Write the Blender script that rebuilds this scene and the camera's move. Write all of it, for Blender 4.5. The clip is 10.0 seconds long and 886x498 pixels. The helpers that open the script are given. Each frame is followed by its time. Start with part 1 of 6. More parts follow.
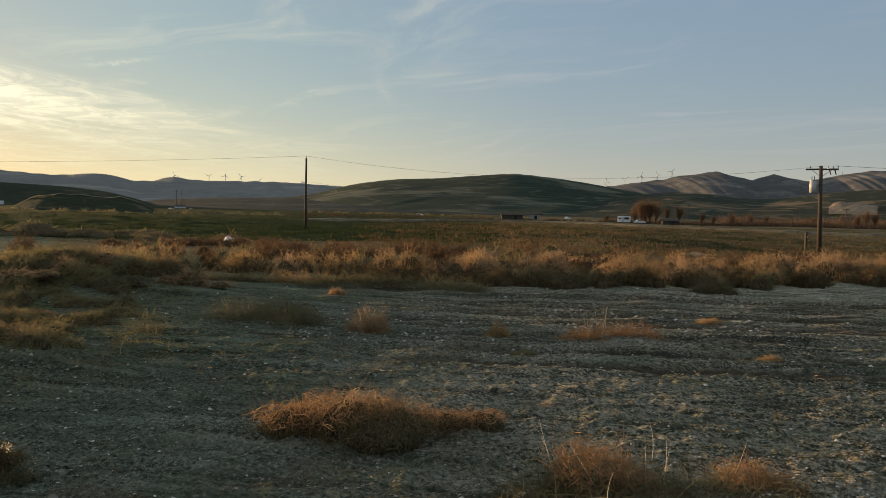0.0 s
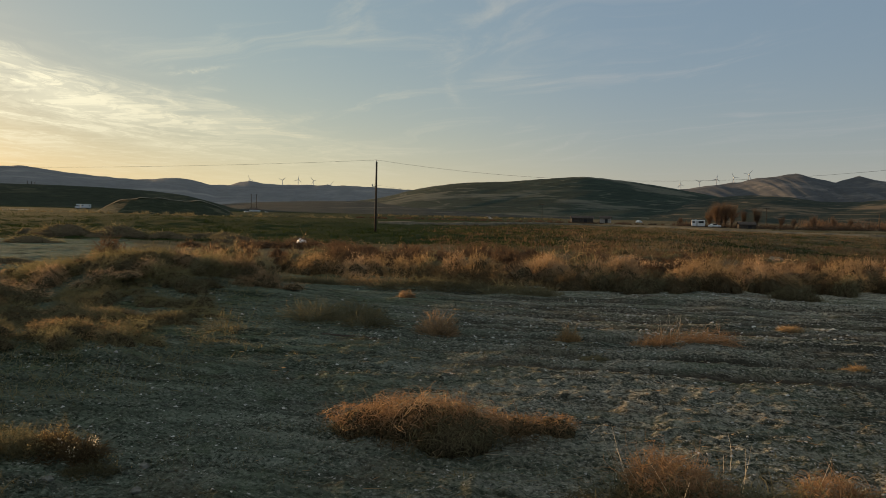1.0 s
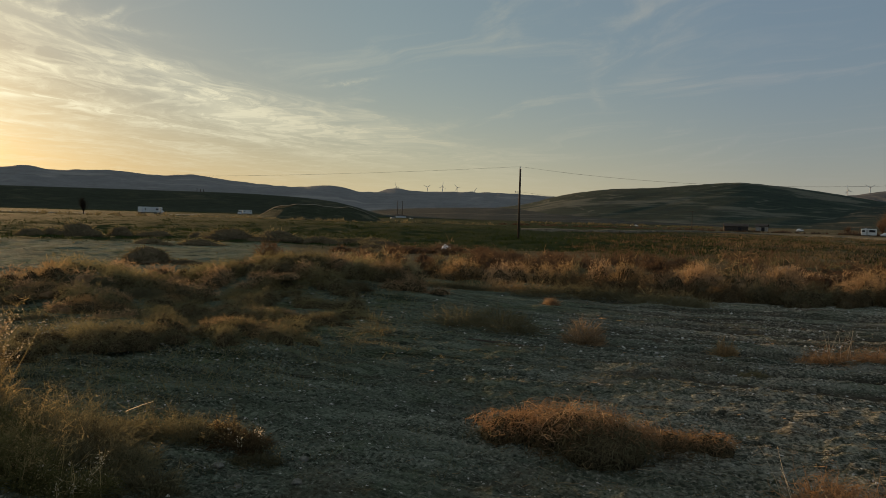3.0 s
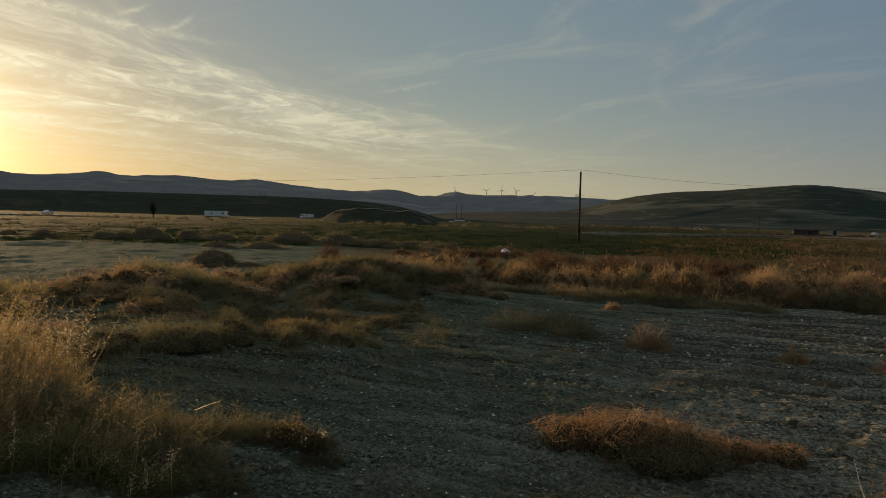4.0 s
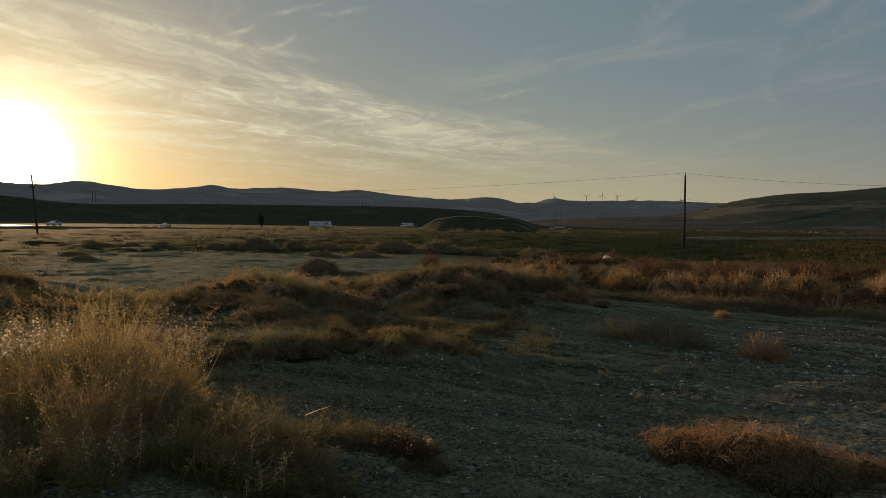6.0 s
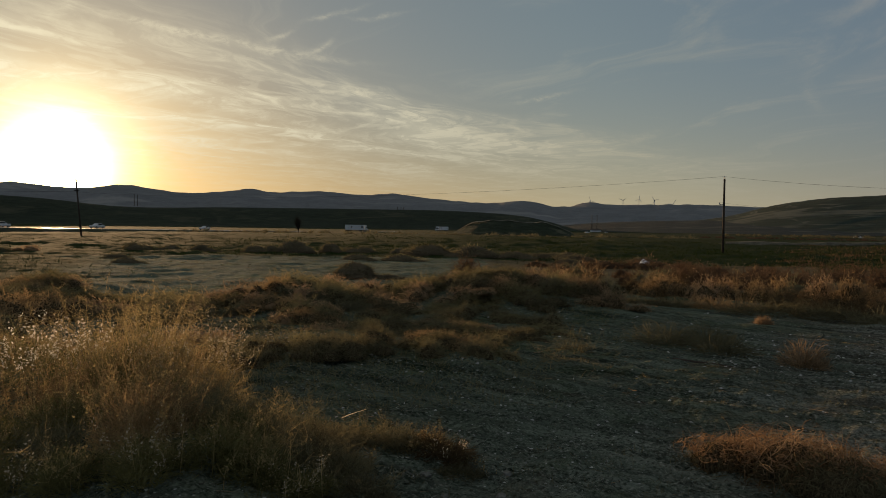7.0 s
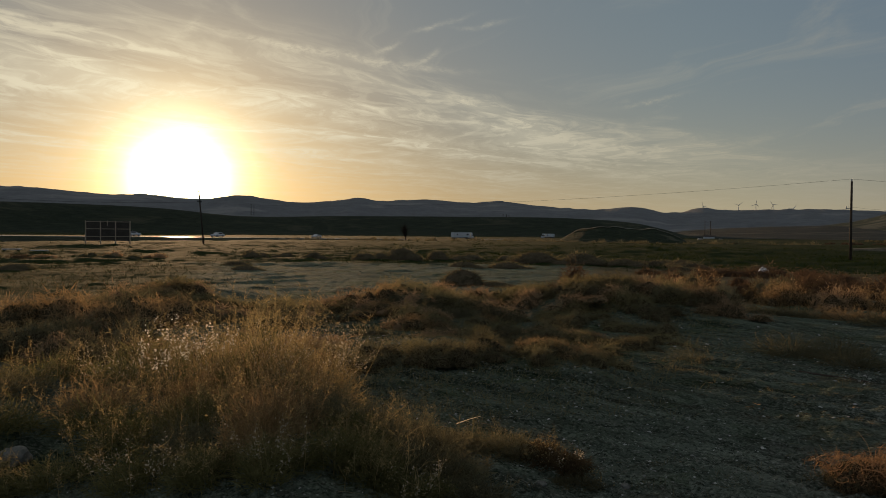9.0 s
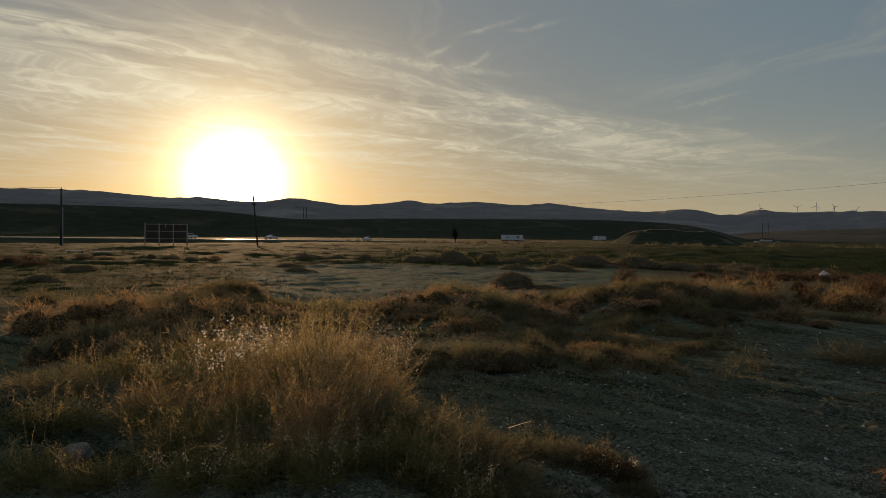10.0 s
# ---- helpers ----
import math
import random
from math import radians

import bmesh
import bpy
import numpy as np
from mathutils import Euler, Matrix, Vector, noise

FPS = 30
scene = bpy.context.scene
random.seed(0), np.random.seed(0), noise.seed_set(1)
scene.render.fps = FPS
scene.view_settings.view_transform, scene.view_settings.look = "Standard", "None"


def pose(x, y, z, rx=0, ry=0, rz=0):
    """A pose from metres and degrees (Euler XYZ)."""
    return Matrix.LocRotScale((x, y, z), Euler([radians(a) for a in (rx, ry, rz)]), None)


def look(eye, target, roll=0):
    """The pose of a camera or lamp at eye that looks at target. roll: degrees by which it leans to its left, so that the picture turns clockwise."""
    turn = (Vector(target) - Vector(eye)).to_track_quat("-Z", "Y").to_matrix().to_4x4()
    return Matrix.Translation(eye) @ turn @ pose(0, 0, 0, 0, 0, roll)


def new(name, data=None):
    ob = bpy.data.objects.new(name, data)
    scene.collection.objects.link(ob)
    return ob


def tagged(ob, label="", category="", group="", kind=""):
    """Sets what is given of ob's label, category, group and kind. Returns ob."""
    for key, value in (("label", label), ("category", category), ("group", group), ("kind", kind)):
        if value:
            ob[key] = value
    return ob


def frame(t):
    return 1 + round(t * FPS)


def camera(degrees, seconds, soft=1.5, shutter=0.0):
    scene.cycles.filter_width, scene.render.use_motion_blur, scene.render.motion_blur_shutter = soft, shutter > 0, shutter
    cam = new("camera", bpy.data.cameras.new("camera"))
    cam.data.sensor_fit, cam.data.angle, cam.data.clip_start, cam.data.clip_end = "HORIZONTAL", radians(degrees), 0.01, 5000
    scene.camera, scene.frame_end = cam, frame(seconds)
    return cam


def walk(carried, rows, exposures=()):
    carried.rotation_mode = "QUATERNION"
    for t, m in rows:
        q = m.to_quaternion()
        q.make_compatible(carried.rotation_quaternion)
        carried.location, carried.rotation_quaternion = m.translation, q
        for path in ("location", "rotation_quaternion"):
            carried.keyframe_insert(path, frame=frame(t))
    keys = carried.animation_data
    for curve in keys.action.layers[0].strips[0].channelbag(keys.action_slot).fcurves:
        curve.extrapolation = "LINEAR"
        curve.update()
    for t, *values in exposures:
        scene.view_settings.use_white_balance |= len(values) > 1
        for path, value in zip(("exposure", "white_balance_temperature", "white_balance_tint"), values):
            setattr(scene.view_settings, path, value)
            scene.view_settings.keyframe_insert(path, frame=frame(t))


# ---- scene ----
import functools

cam = camera(60.4, 10.0, soft=0.55)
EYE = 1.6
ROWS = [  # seconds, x, y, z, yaw, pitch, roll
    (0.0, 0.000, 0.000, 0.000, -0.02, -2.85, -1.36),
    (0.5, -0.006, 0.015, -0.004, 2.91, -2.79, -1.30),
    (1.0, -0.016, 0.008, -0.002, 5.14, -2.72, -1.39),
    (1.5, -0.033, 0.010, -0.004, 7.17, -2.63, -1.48),
    (2.0, -0.047, 0.008, -0.003, 9.58, -2.58, -1.58),
    (2.5, -0.060, 0.003, -0.003, 12.73, -2.56, -1.59),
    (2.7, -0.065, 0.001, -0.003, 14.08, -2.54, -1.60),
    (3.8, -0.086, -0.004, -0.003, 19.40, -2.38, -1.61),
    (4.0, -0.090, -0.005, -0.003, 20.27, -2.35, -1.56),
    (4.5, -0.098, -0.006, -0.002, 22.76, -2.27, -1.40),
    (5.0, -0.104, -0.002, -0.001, 24.40, -2.16, -1.26),
    (5.5, -0.110, -0.006, -0.001, 26.18, -2.05, -0.87),
    (7.0, -0.119, -0.026, 0.003, 30.32, -1.68, -0.83),
    (7.5, -0.125, -0.045, 0.006, 31.98, -1.57, -0.86),
    (8.0, -0.135, -0.058, 0.005, 33.98, -1.45, -0.83),
    (8.5, -0.150, -0.082, 0.005, 36.24, -1.36, -0.70),
    (9.0, -0.165, -0.065, 0.001, 38.24, -1.22, -0.54),
    (9.5, -0.177, -0.058, -0.001, 40.12, -1.12, -0.50),
    (10.0, -0.186, -0.058, 0.004, 42.01, -1.07, -0.58),
]
EXPOSURES = [(0.0, 0.42, 6700, 5), (0.5, 0.28, 6690, 5), (1.0, 0.19, 6680, 5), (1.5, 0.10, 6670, 4), (2.5, -0.10, 6650, 4), (5.0, -0.45, 6650, 4), (7.0, -0.62, 6550, 7), (10.0, -0.72, 6500, 9)]
walk(cam, [(t, pose(x, y, EYE + z, 90 + pitch, roll, yaw)) for t, x, y, z, yaw, pitch, roll in ROWS], EXPOSURES)

# ---- world and sun ----
SUN_AZ, SUN_EL = 57.3, 3.6      # degrees to the left of +y, degrees above the horizon
SUN_STRENGTH, SKY_STRENGTH = 5.0, 0.15


def ray_to(az, el):
    a, e = radians(az), radians(el)
    return Vector((-math.sin(a) * math.cos(e), math.cos(a) * math.cos(e), math.sin(e)))


SUN_DIR = ray_to(SUN_AZ, SUN_EL)


class Nodes:
    """Short hand for building node trees."""

    def __init__(self, tree):
        self.tree = tree
        tree.nodes.clear()

    def add(self, kind, ins=(), **props):
        n = self.tree.nodes.new(kind)
        for k, v in props.items():
            setattr(n, k, v)
        for key, v in (ins.items() if hasattr(ins, "items") else enumerate(ins)):
            if v is None:
                continue
            if hasattr(v, "is_linked"):
                self.tree.links.new(v, n.inputs[key])
            else:
                n.inputs[key].default_value = v
        return n

    def math(self, op, a, b=None, c=None, clamp=False):
        return self.add("ShaderNodeMath", [a, b, c], operation=op, use_clamp=clamp).outputs[0]

    def vmath(self, op, a, b=None):
        n = self.add("ShaderNodeVectorMath", [a, b], operation=op)
        return n.outputs["Value"] if op in ("DOT_PRODUCT", "LENGTH") else n.outputs[0]

    def ramp(self, fac, stops, interp="LINEAR"):
        n = self.add("ShaderNodeValToRGB", [fac])
        n.color_ramp.interpolation = interp
        el = n.color_ramp.elements
        while len(el) < len(stops):
            el.new(0.5)
        for e, (p, c) in zip(el, stops):
            e.position = p
            e.color = (c, c, c, 1) if isinstance(c, (int, float)) else (*c, 1)
        return n.outputs[0]

    def mix(self, fac, a, b, kind="MIX"):
        n = self.add("ShaderNodeMix", {0: fac, 6: a, 7: b}, data_type="RGBA", blend_type=kind)
        return n.outputs[2]

    def noise(self, vec, scale, detail=4, rough=0.55, dist=0.0):
        return self.add("ShaderNodeTexNoise", {"Vector": vec, "Scale": scale, "Detail": detail, "Roughness": rough, "Distortion": dist}).outputs[0]

    def smooth(self, v, lo, hi, a=0.0, b=1.0):
        return self.add("ShaderNodeMapRange", [v, lo, hi, a, b], interpolation_type="SMOOTHSTEP").outputs[0]


def rgb(*c):
    return (*c, 1.0)


world = bpy.data.worlds.new("sky")
scene.world = world
world.use_nodes = True
W = Nodes(world.node_tree)
way = W.add("ShaderNodeTexCoord").outputs["Generated"]
sky = W.add("ShaderNodeTexSky", sky_type="NISHITA", sun_disc=False, sun_elevation=radians(SUN_EL), sun_rotation=radians(-SUN_AZ), altitude=600.0, air_density=1.0, dust_density=1.6, ozone_density=1.4).outputs[0]
sx, sy, sz = W.add("ShaderNodeSeparateXYZ", [way]).outputs
up = W.math("MAXIMUM", sz, 0.0)
sundot = W.vmath("DOT_PRODUCT", way, tuple(SUN_DIR))
# high thin cloud in a flat layer, drawn out along one wind direction
STREAK = radians(-8)
flat = W.math("ADD", up, 0.02)
px, py = W.math("DIVIDE", sx, flat), W.math("DIVIDE", sy, flat)
along = W.math("ADD", W.math("MULTIPLY", px, -math.sin(STREAK)), W.math("MULTIPLY", py, math.cos(STREAK)))
across = W.math("ADD", W.math("MULTIPLY", px, math.cos(STREAK)), W.math("MULTIPLY", py, math.sin(STREAK)))
warp = W.noise(W.add("ShaderNodeCombineXYZ", [W.math("MULTIPLY", along, 0.30), W.math("MULTIPLY", across, 0.55), 5.0]).outputs[0], 1.0, 3, 0.5)
across = W.math("MULTIPLY_ADD", W.math("SUBTRACT", warp, 0.5), 2.4, across)
layer = W.add("ShaderNodeCombineXYZ", [W.math("MULTIPLY", along, 0.36), across, 0.0]).outputs[0]
ripple = W.add("ShaderNodeCombineXYZ", [W.math("MULTIPLY", along, 0.8), W.math("MULTIPLY_ADD", along, 0.25, across), 3.0]).outputs[0]
wisp = W.add("ShaderNodeCombineXYZ", [W.math("MULTIPLY_ADD", across, 0.5, W.math("MULTIPLY", along, 0.7)), W.math("MULTIPLY", across, 0.45), 7.0]).outputs[0]
big = W.smooth(W.noise(layer, 0.7, 4, 0.5, 0.3), 0.34, 0.62)
bands = W.smooth(W.noise(layer, 1.5, 5, 0.5, 0.35), 0.40, 0.66)
fine = W.smooth(W.noise(ripple, 3.8, 6, 0.64, 0.8), 0.43, 0.63)
curl = W.smooth(W.noise(wisp, 1.0, 8, 0.62, 1.5), 0.49, 0.76)
sheet = W.smooth(W.math("ADD", across, W.math("MULTIPLY", W.noise(layer, 1.3, 5, 0.6, 0.6), 1.6)), -1.8, -3.6)
cover = W.math("ADD", W.math("MULTIPLY", big, 0.18), W.math("ADD", W.math("MULTIPLY", bands, 0.34), W.math("MULTIPLY", W.math("MULTIPLY", fine, W.math("MULTIPLY_ADD", bands, 0.6, 0.4)), 0.62)))
cover = W.math("MULTIPLY", sheet, cover, clamp=True)
cover = W.math("ADD", cover, W.math("MULTIPLY", curl, 0.38), clamp=True)
# a few separate feathers of ice cloud: bearing, elevation, slope, half length, half width, density
FEATHERS = [(38.6, 15.1, 164, 1.7, 0.16, 0.42), (35.4, 15.1, 172, 1.7, 0.16, 0.28), (42.6, 13.4, 158, 1.0, 0.16, 0.40), (39.5, 12.8, 150, 0.9, 0.22, 0.42), (49.7, 13.3, -172, 4.5, 0.30, 0.50), (41.9, 12.3, -174, 4.2, 0.26, 0.48),
            (23.2, 9.45, 170, 1.9, 0.16, 0.36), (15.8, 6.55, 162, 1.3, 0.30, 0.25), (-3.65, 5.25, 157, 1.7, 0.20, 0.55), (-4.45, 4.35, 163, 2.9, 0.12, 0.42), (56.9, 13.9, 144, 1.2, 0.40, 0.30), (4.8, 9.0, -115, 1.2, 0.42, 0.22), (28.5, 6.75, 11, 12.0, 0.30, 0.42), (45.0, 8.1, 9.5, 13.0, 0.34, 0.40), (37.0, 4.6, 8, 7.0, 0.22, 0.25)]
bearing = W.math("MULTIPLY", W.math("ARCTAN2", W.math("MULTIPLY", sx, -1.0), sy), 180 / math.pi)
elevation = W.math("MULTIPLY", W.math("ARCSINE", sz), 180 / math.pi)
ragged = W.math("SUBTRACT", W.noise(way, 26.0, 5, 0.65, 0.6), 0.5)
frayed = W.smooth(W.noise(W.vmath("MULTIPLY", way, (1.0, 1.0, 2.6)), 48.0, 5, 0.7, 0.8), 0.36, 0.66, 0.25, 1.0)
feather_sum = None
for f_az, f_el, f_turn, f_len, f_wid, f_den in FEATHERS:
    ca, sa = math.cos(radians(f_turn)), math.sin(radians(f_turn))
    da, de = W.math("SUBTRACT", bearing, f_az), W.math("SUBTRACT", elevation, f_el)
    u = W.math("MULTIPLY_ADD", da, ca / f_len, W.math("MULTIPLY", de, sa / f_len))
    v = W.math("MULTIPLY_ADD", da, -sa / f_wid, W.math("MULTIPLY", de, ca / f_wid))
    v = W.math("ADD", v, W.math("MULTIPLY_ADD", ragged, 0.9 / f_wid, W.math("MULTIPLY", W.math("MULTIPLY", u, u), 0.5 if f_len < 6 else 0.9)))
    q = W.math("EXPONENT", W.math("MULTIPLY", W.math("MULTIPLY_ADD", u, u, W.math("MULTIPLY", v, v)), -1.0))
    q = W.math("MULTIPLY", q, f_den)
    feather_sum = q if feather_sum is None else W.math("ADD", feather_sum, q)
cover = W.math("ADD", cover, W.math("MULTIPLY", feather_sum, frayed), clamp=True)
veil = W.math("POWER", W.math("SUBTRACT", 1.0, up, clamp=True), 13.0)
cloud_col = W.ramp(W.math("MULTIPLY_ADD", sundot, 0.5, 0.5), [(0.0, (0.32, 0.34, 0.40)), (0.72, (0.42, 0.41, 0.42)), (0.88, (0.72, 0.65, 0.48)), (0.96, (0.95, 0.87, 0.66)), (1.0, (1.3, 1.14, 0.82))])
haze_col = W.ramp(W.math("MULTIPLY_ADD", sundot, 0.5, 0.5), [(0.0, (0.26, 0.26, 0.30)), (0.70, (0.525, 0.455, 0.325)), (0.88, (0.84, 0.69, 0.39)), (0.97, (0.88, 0.63, 0.29)), (1.0, (1.1, 0.8, 0.36))])
base = W.mix(1.0, sky, rgb(SKY_STRENGTH, SKY_STRENGTH, SKY_STRENGTH), "MULTIPLY")
base = W.mix(0.70, base, W.ramp(W.math("MULTIPLY_ADD", sundot, 0.5, 0.5), [(0.0, (0.175, 0.237, 0.36)), (0.72, (0.218, 0.294, 0.408)), (0.90, (0.265, 0.345, 0.405)), (0.97, (0.28, 0.335, 0.375)), (1.0, (0.36, 0.37, 0.36))]))
base = W.mix(W.math("MULTIPLY", veil, 0.85), base, haze_col)
base = W.mix(W.smooth(up, 0.32, 0.75, 0.0, 0.75), base, rgb(0.31, 0.31, 0.285))
base = W.mix(W.math("MULTIPLY", cover, W.smooth(up, 0.02, 0.15, 0.12, 1.0)), base, cloud_col)
pos_dot = W.math("MAXIMUM", sundot, 0.0)
glow = W.math("ADD", W.math("MULTIPLY", W.math("POWER", pos_dot, 1800.0), 24.0), W.math("ADD", W.math("MULTIPLY", W.math("POWER", pos_dot, 520.0), 3.2), W.math("MULTIPLY", W.math("POWER", pos_dot, 140.0), 0.7)))
base = W.mix(1.0, base, W.mix(1.0, rgb(1.0, 0.80, 0.42), W.add("ShaderNodeCombineXYZ", [glow, glow, glow]).outputs[0], "MULTIPLY"), "ADD")
W.add("ShaderNodeOutputWorld", [W.add("ShaderNodeBackground", [base, 1.0]).outputs[0]])

sun_data = bpy.data.lights.new("sun", "SUN")
sun_data.energy, sun_data.angle, sun_data.color = SUN_STRENGTH, radians(0.6), (1.0, 0.62, 0.33)
sun = new("sun", sun_data)
sun.matrix_world = look((0, 0, 50), Vector((0, 0, 50)) - SUN_DIR)


# ---- materials ----
def material(name):
    m = bpy.data.materials.new(name)
    m.use_nodes = True
    return m, Nodes(m.node_tree)


def finish(N, shader, bump=None):
    N.add("ShaderNodeOutputMaterial", [shader])


def principled(N, col, rough=0.8, metal=0.0, normal=None, spec=0.3):
    ins = {"Base Color": col, "Roughness": rough, "Metallic": metal, "Specular IOR Level": spec}
    if normal is not None:
        ins["Normal"] = normal
    return N.add("ShaderNodeBsdfPrincipled", ins).outputs[0]


def plain(name, col, rough=0.7, metal=0.0, vary=0.25, scale=3.0, spec=0.3, bump=0.0):
    """A painted, metal or wooden surface with stains at two scales."""
    m, N = material(name)
    pos = N.add("ShaderNodeTexCoord").outputs["Object"]
    n = N.math("MULTIPLY_ADD", N.noise(pos, scale, 6, 0.65), 0.6, N.math("MULTIPLY", N.noise(pos, scale * 9, 4), 0.4))
    c = N.mix(N.smooth(n, 0.35, 0.68), rgb(*[v * (1 - vary) for v in col]), rgb(*[min(1, v * (1 + vary * 0.5)) for v in col]))
    normal = N.add("ShaderNodeBump", {"Height": n, "Strength": bump, "Distance": 0.01}).outputs[0] if bump else None
    finish(N, principled(N, c, rough, metal, normal, spec))
    return m


def straw(name, dark, light, through_light=0.52, green=None):
    """Dry stalks and leaves: each stalk its own tone, light passes through them."""
    m, N = material(name)
    isle = N.add("ShaderNodeNewGeometry").outputs["Random Per Island"]
    obj = N.add("ShaderNodeObjectInfo").outputs["Random"]
    mixf = N.math("ADD", N.math("MULTIPLY", isle, 0.52), N.math("MULTIPLY", obj, 0.48))
    c = N.mix(mixf, rgb(*dark), rgb(*light))
    if green:
        pos = N.add("ShaderNodeNewGeometry").outputs["Position"]
        c = N.mix(N.math("MULTIPLY", N.smooth(N.noise(pos, 0.35, 3), 0.42, 0.62), 0.8), c, rgb(*green))
    d = N.add("ShaderNodeBsdfDiffuse", [c]).outputs[0]
    t = N.add("ShaderNodeBsdfTranslucent", [N.mix(0.5, c, rgb(*light))]).outputs[0]
    finish(N, N.add("ShaderNodeMixShader", [through_light, d, t]).outputs[0])
    return m


M_RUST = straw("rust_tumbleweed_stalks", (0.046, 0.030, 0.018), (0.50, 0.348, 0.182))
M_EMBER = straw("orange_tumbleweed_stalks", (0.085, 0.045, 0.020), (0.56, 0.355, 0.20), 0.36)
M_BANK = straw("grey_olive_bank_grass", (0.036, 0.034, 0.020), (0.335, 0.29, 0.15), 0.55)
M_WEED = straw("dark_olive_weed", (0.028, 0.034, 0.014), (0.29, 0.265, 0.115), 0.48)
M_GOLD = straw("golden_dry_stalks", (0.080, 0.062, 0.028), (0.54, 0.42, 0.21), 0.60)
M_FIELD = straw("dull_olive_field_grass", (0.020, 0.024, 0.011), (0.13, 0.125, 0.060), 0.3)
M_SCRUB = straw("dark_thicket_twigs", (0.032, 0.022, 0.014), (0.19, 0.125, 0.078), 0.4)
M_TAN = straw("tan_dry_grass", (0.048, 0.036, 0.024), (0.57, 0.395, 0.235))
def gap_shaded_twigs(name, dark, light):
    """Twig-like mottling; the shade between twigs is put into the dark tone."""
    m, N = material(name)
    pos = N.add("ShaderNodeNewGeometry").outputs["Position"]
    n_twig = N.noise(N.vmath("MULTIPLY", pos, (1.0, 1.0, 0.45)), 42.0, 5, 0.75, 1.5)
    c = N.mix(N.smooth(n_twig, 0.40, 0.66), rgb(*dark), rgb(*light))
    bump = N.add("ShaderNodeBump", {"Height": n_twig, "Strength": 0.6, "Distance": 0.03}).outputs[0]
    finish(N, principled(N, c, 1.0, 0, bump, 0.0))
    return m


# added bush cores: the dark colour stands for the shaded inside of the twigs
M_CORE = gap_shaded_twigs("bush_core_for_shade", (0.034, 0.028, 0.017), (0.17, 0.134, 0.078))
M_HEAP = gap_shaded_twigs("drifted_soil_and_weeds", (0.055, 0.045, 0.029), (0.23, 0.18, 0.115))
# brown lowered so that the belt's front row reads as shaded
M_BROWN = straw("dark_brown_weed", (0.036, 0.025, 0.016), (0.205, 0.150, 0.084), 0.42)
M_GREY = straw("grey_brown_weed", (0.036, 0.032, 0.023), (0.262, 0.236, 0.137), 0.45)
M_OLIVE = straw("olive_weed", (0.055, 0.052, 0.026), (0.42, 0.35, 0.18), 0.58)
M_PALE = straw("pale_seed_heads", (0.40, 0.34, 0.25), (0.75, 0.66, 0.50), 0.5)
M_GREEN = straw("low_green_growth", (0.012, 0.022, 0.007), (0.055, 0.078, 0.024), 0.3)

# bare ground: packed grey silt and gravel, dry litter and low green growth by zone
M_GROUND, N = material("packed_silt_and_gravel")
pos = N.add("ShaderNodeNewGeometry").outputs["Position"]
zone, drive = N.add("ShaderNodeVertexColor", layer_name="zone").outputs
zr, zg, zb = N.add("ShaderNodeSeparateColor", [zone]).outputs
n_big, n_mid, n_fine = N.noise(pos, 0.22, 5, 0.6), N.noise(pos, 2.3, 7, 0.65), N.noise(pos, 26.0, 5, 0.7)
cells = N.add("ShaderNodeTexVoronoi", {"Vector": pos, "Scale": 34.0}).outputs
speck = N.smooth(cells["Distance"], 0.34, 0.12)
soil = N.mix(N.smooth(n_big, 0.35, 0.65), rgb(0.124, 0.152, 0.122), rgb(0.205, 0.243, 0.196))
n_crust = N.noise(N.vmath("ADD", pos, (3.0, 19.0, 0.0)), 12.0, 7, 0.72, 0.0)
soil = N.mix(N.math("MULTIPLY", N.smooth(n_crust, 0.47, 0.62), 0.65), soil, rgb(0.045, 0.059, 0.046))
soil = N.mix(N.math("MULTIPLY", speck, N.smooth(n_fine, 0.52, 0.70)), soil, rgb(0.56, 0.55, 0.50))
# dark gaps here paint the small shadows between clods that skylight leaves out
soil = N.mix(N.math("MULTIPLY", N.smooth(n_fine, 0.47, 0.36), 0.55), soil, rgb(0.022, 0.024, 0.019))
n_clod = N.noise(pos, 24.0, 5, 0.68)
crumbly = N.smooth(N.noise(N.vmath("MULTIPLY", pos, (0.7, 1.5, 1.0)), 1.2, 6, 0.68, 0.5), 0.42, 0.60, 0.12, 1.0)
n_streak = N.noise(N.vmath("MULTIPLY", N.vmath("ADD", pos, (0.0, 40.0, 0.0)), (0.55, 4.2, 1.0)), 1.0, 6, 0.7, 0.6)
# long pale and dark streaks put raking-light relief into the soil colour
soil = N.mix(N.math("MULTIPLY", N.smooth(n_streak, 0.51, 0.62), 0.7), soil, rgb(0.25, 0.29, 0.235))
soil = N.mix(N.math("MULTIPLY", N.smooth(n_streak, 0.47, 0.37), 0.8), soil, rgb(0.050, 0.060, 0.046))
soil = N.mix(N.math("MULTIPLY", N.smooth(n_clod, 0.52, 0.60), N.math("MULTIPLY", crumbly, 0.72)), soil, rgb(0.36, 0.385, 0.325))
soil = N.mix(N.math("MULTIPLY", N.smooth(n_clod, 0.47, 0.38), N.math("MULTIPLY", crumbly, 0.8)), soil, rgb(0.020, 0.024, 0.018))
n_stain, n_moss = N.noise(pos, 0.9, 5, 0.65, 0.5), N.noise(N.vmath("ADD", pos, (31.0, 7.0, 0.0)), 0.7, 5, 0.65, 0.5)
crushed = N.mix(N.smooth(N.noise(pos, 17.0, 7, 0.8), 0.42, 0.60), rgb(0.042, 0.041, 0.035), rgb(0.58, 0.53, 0.42))
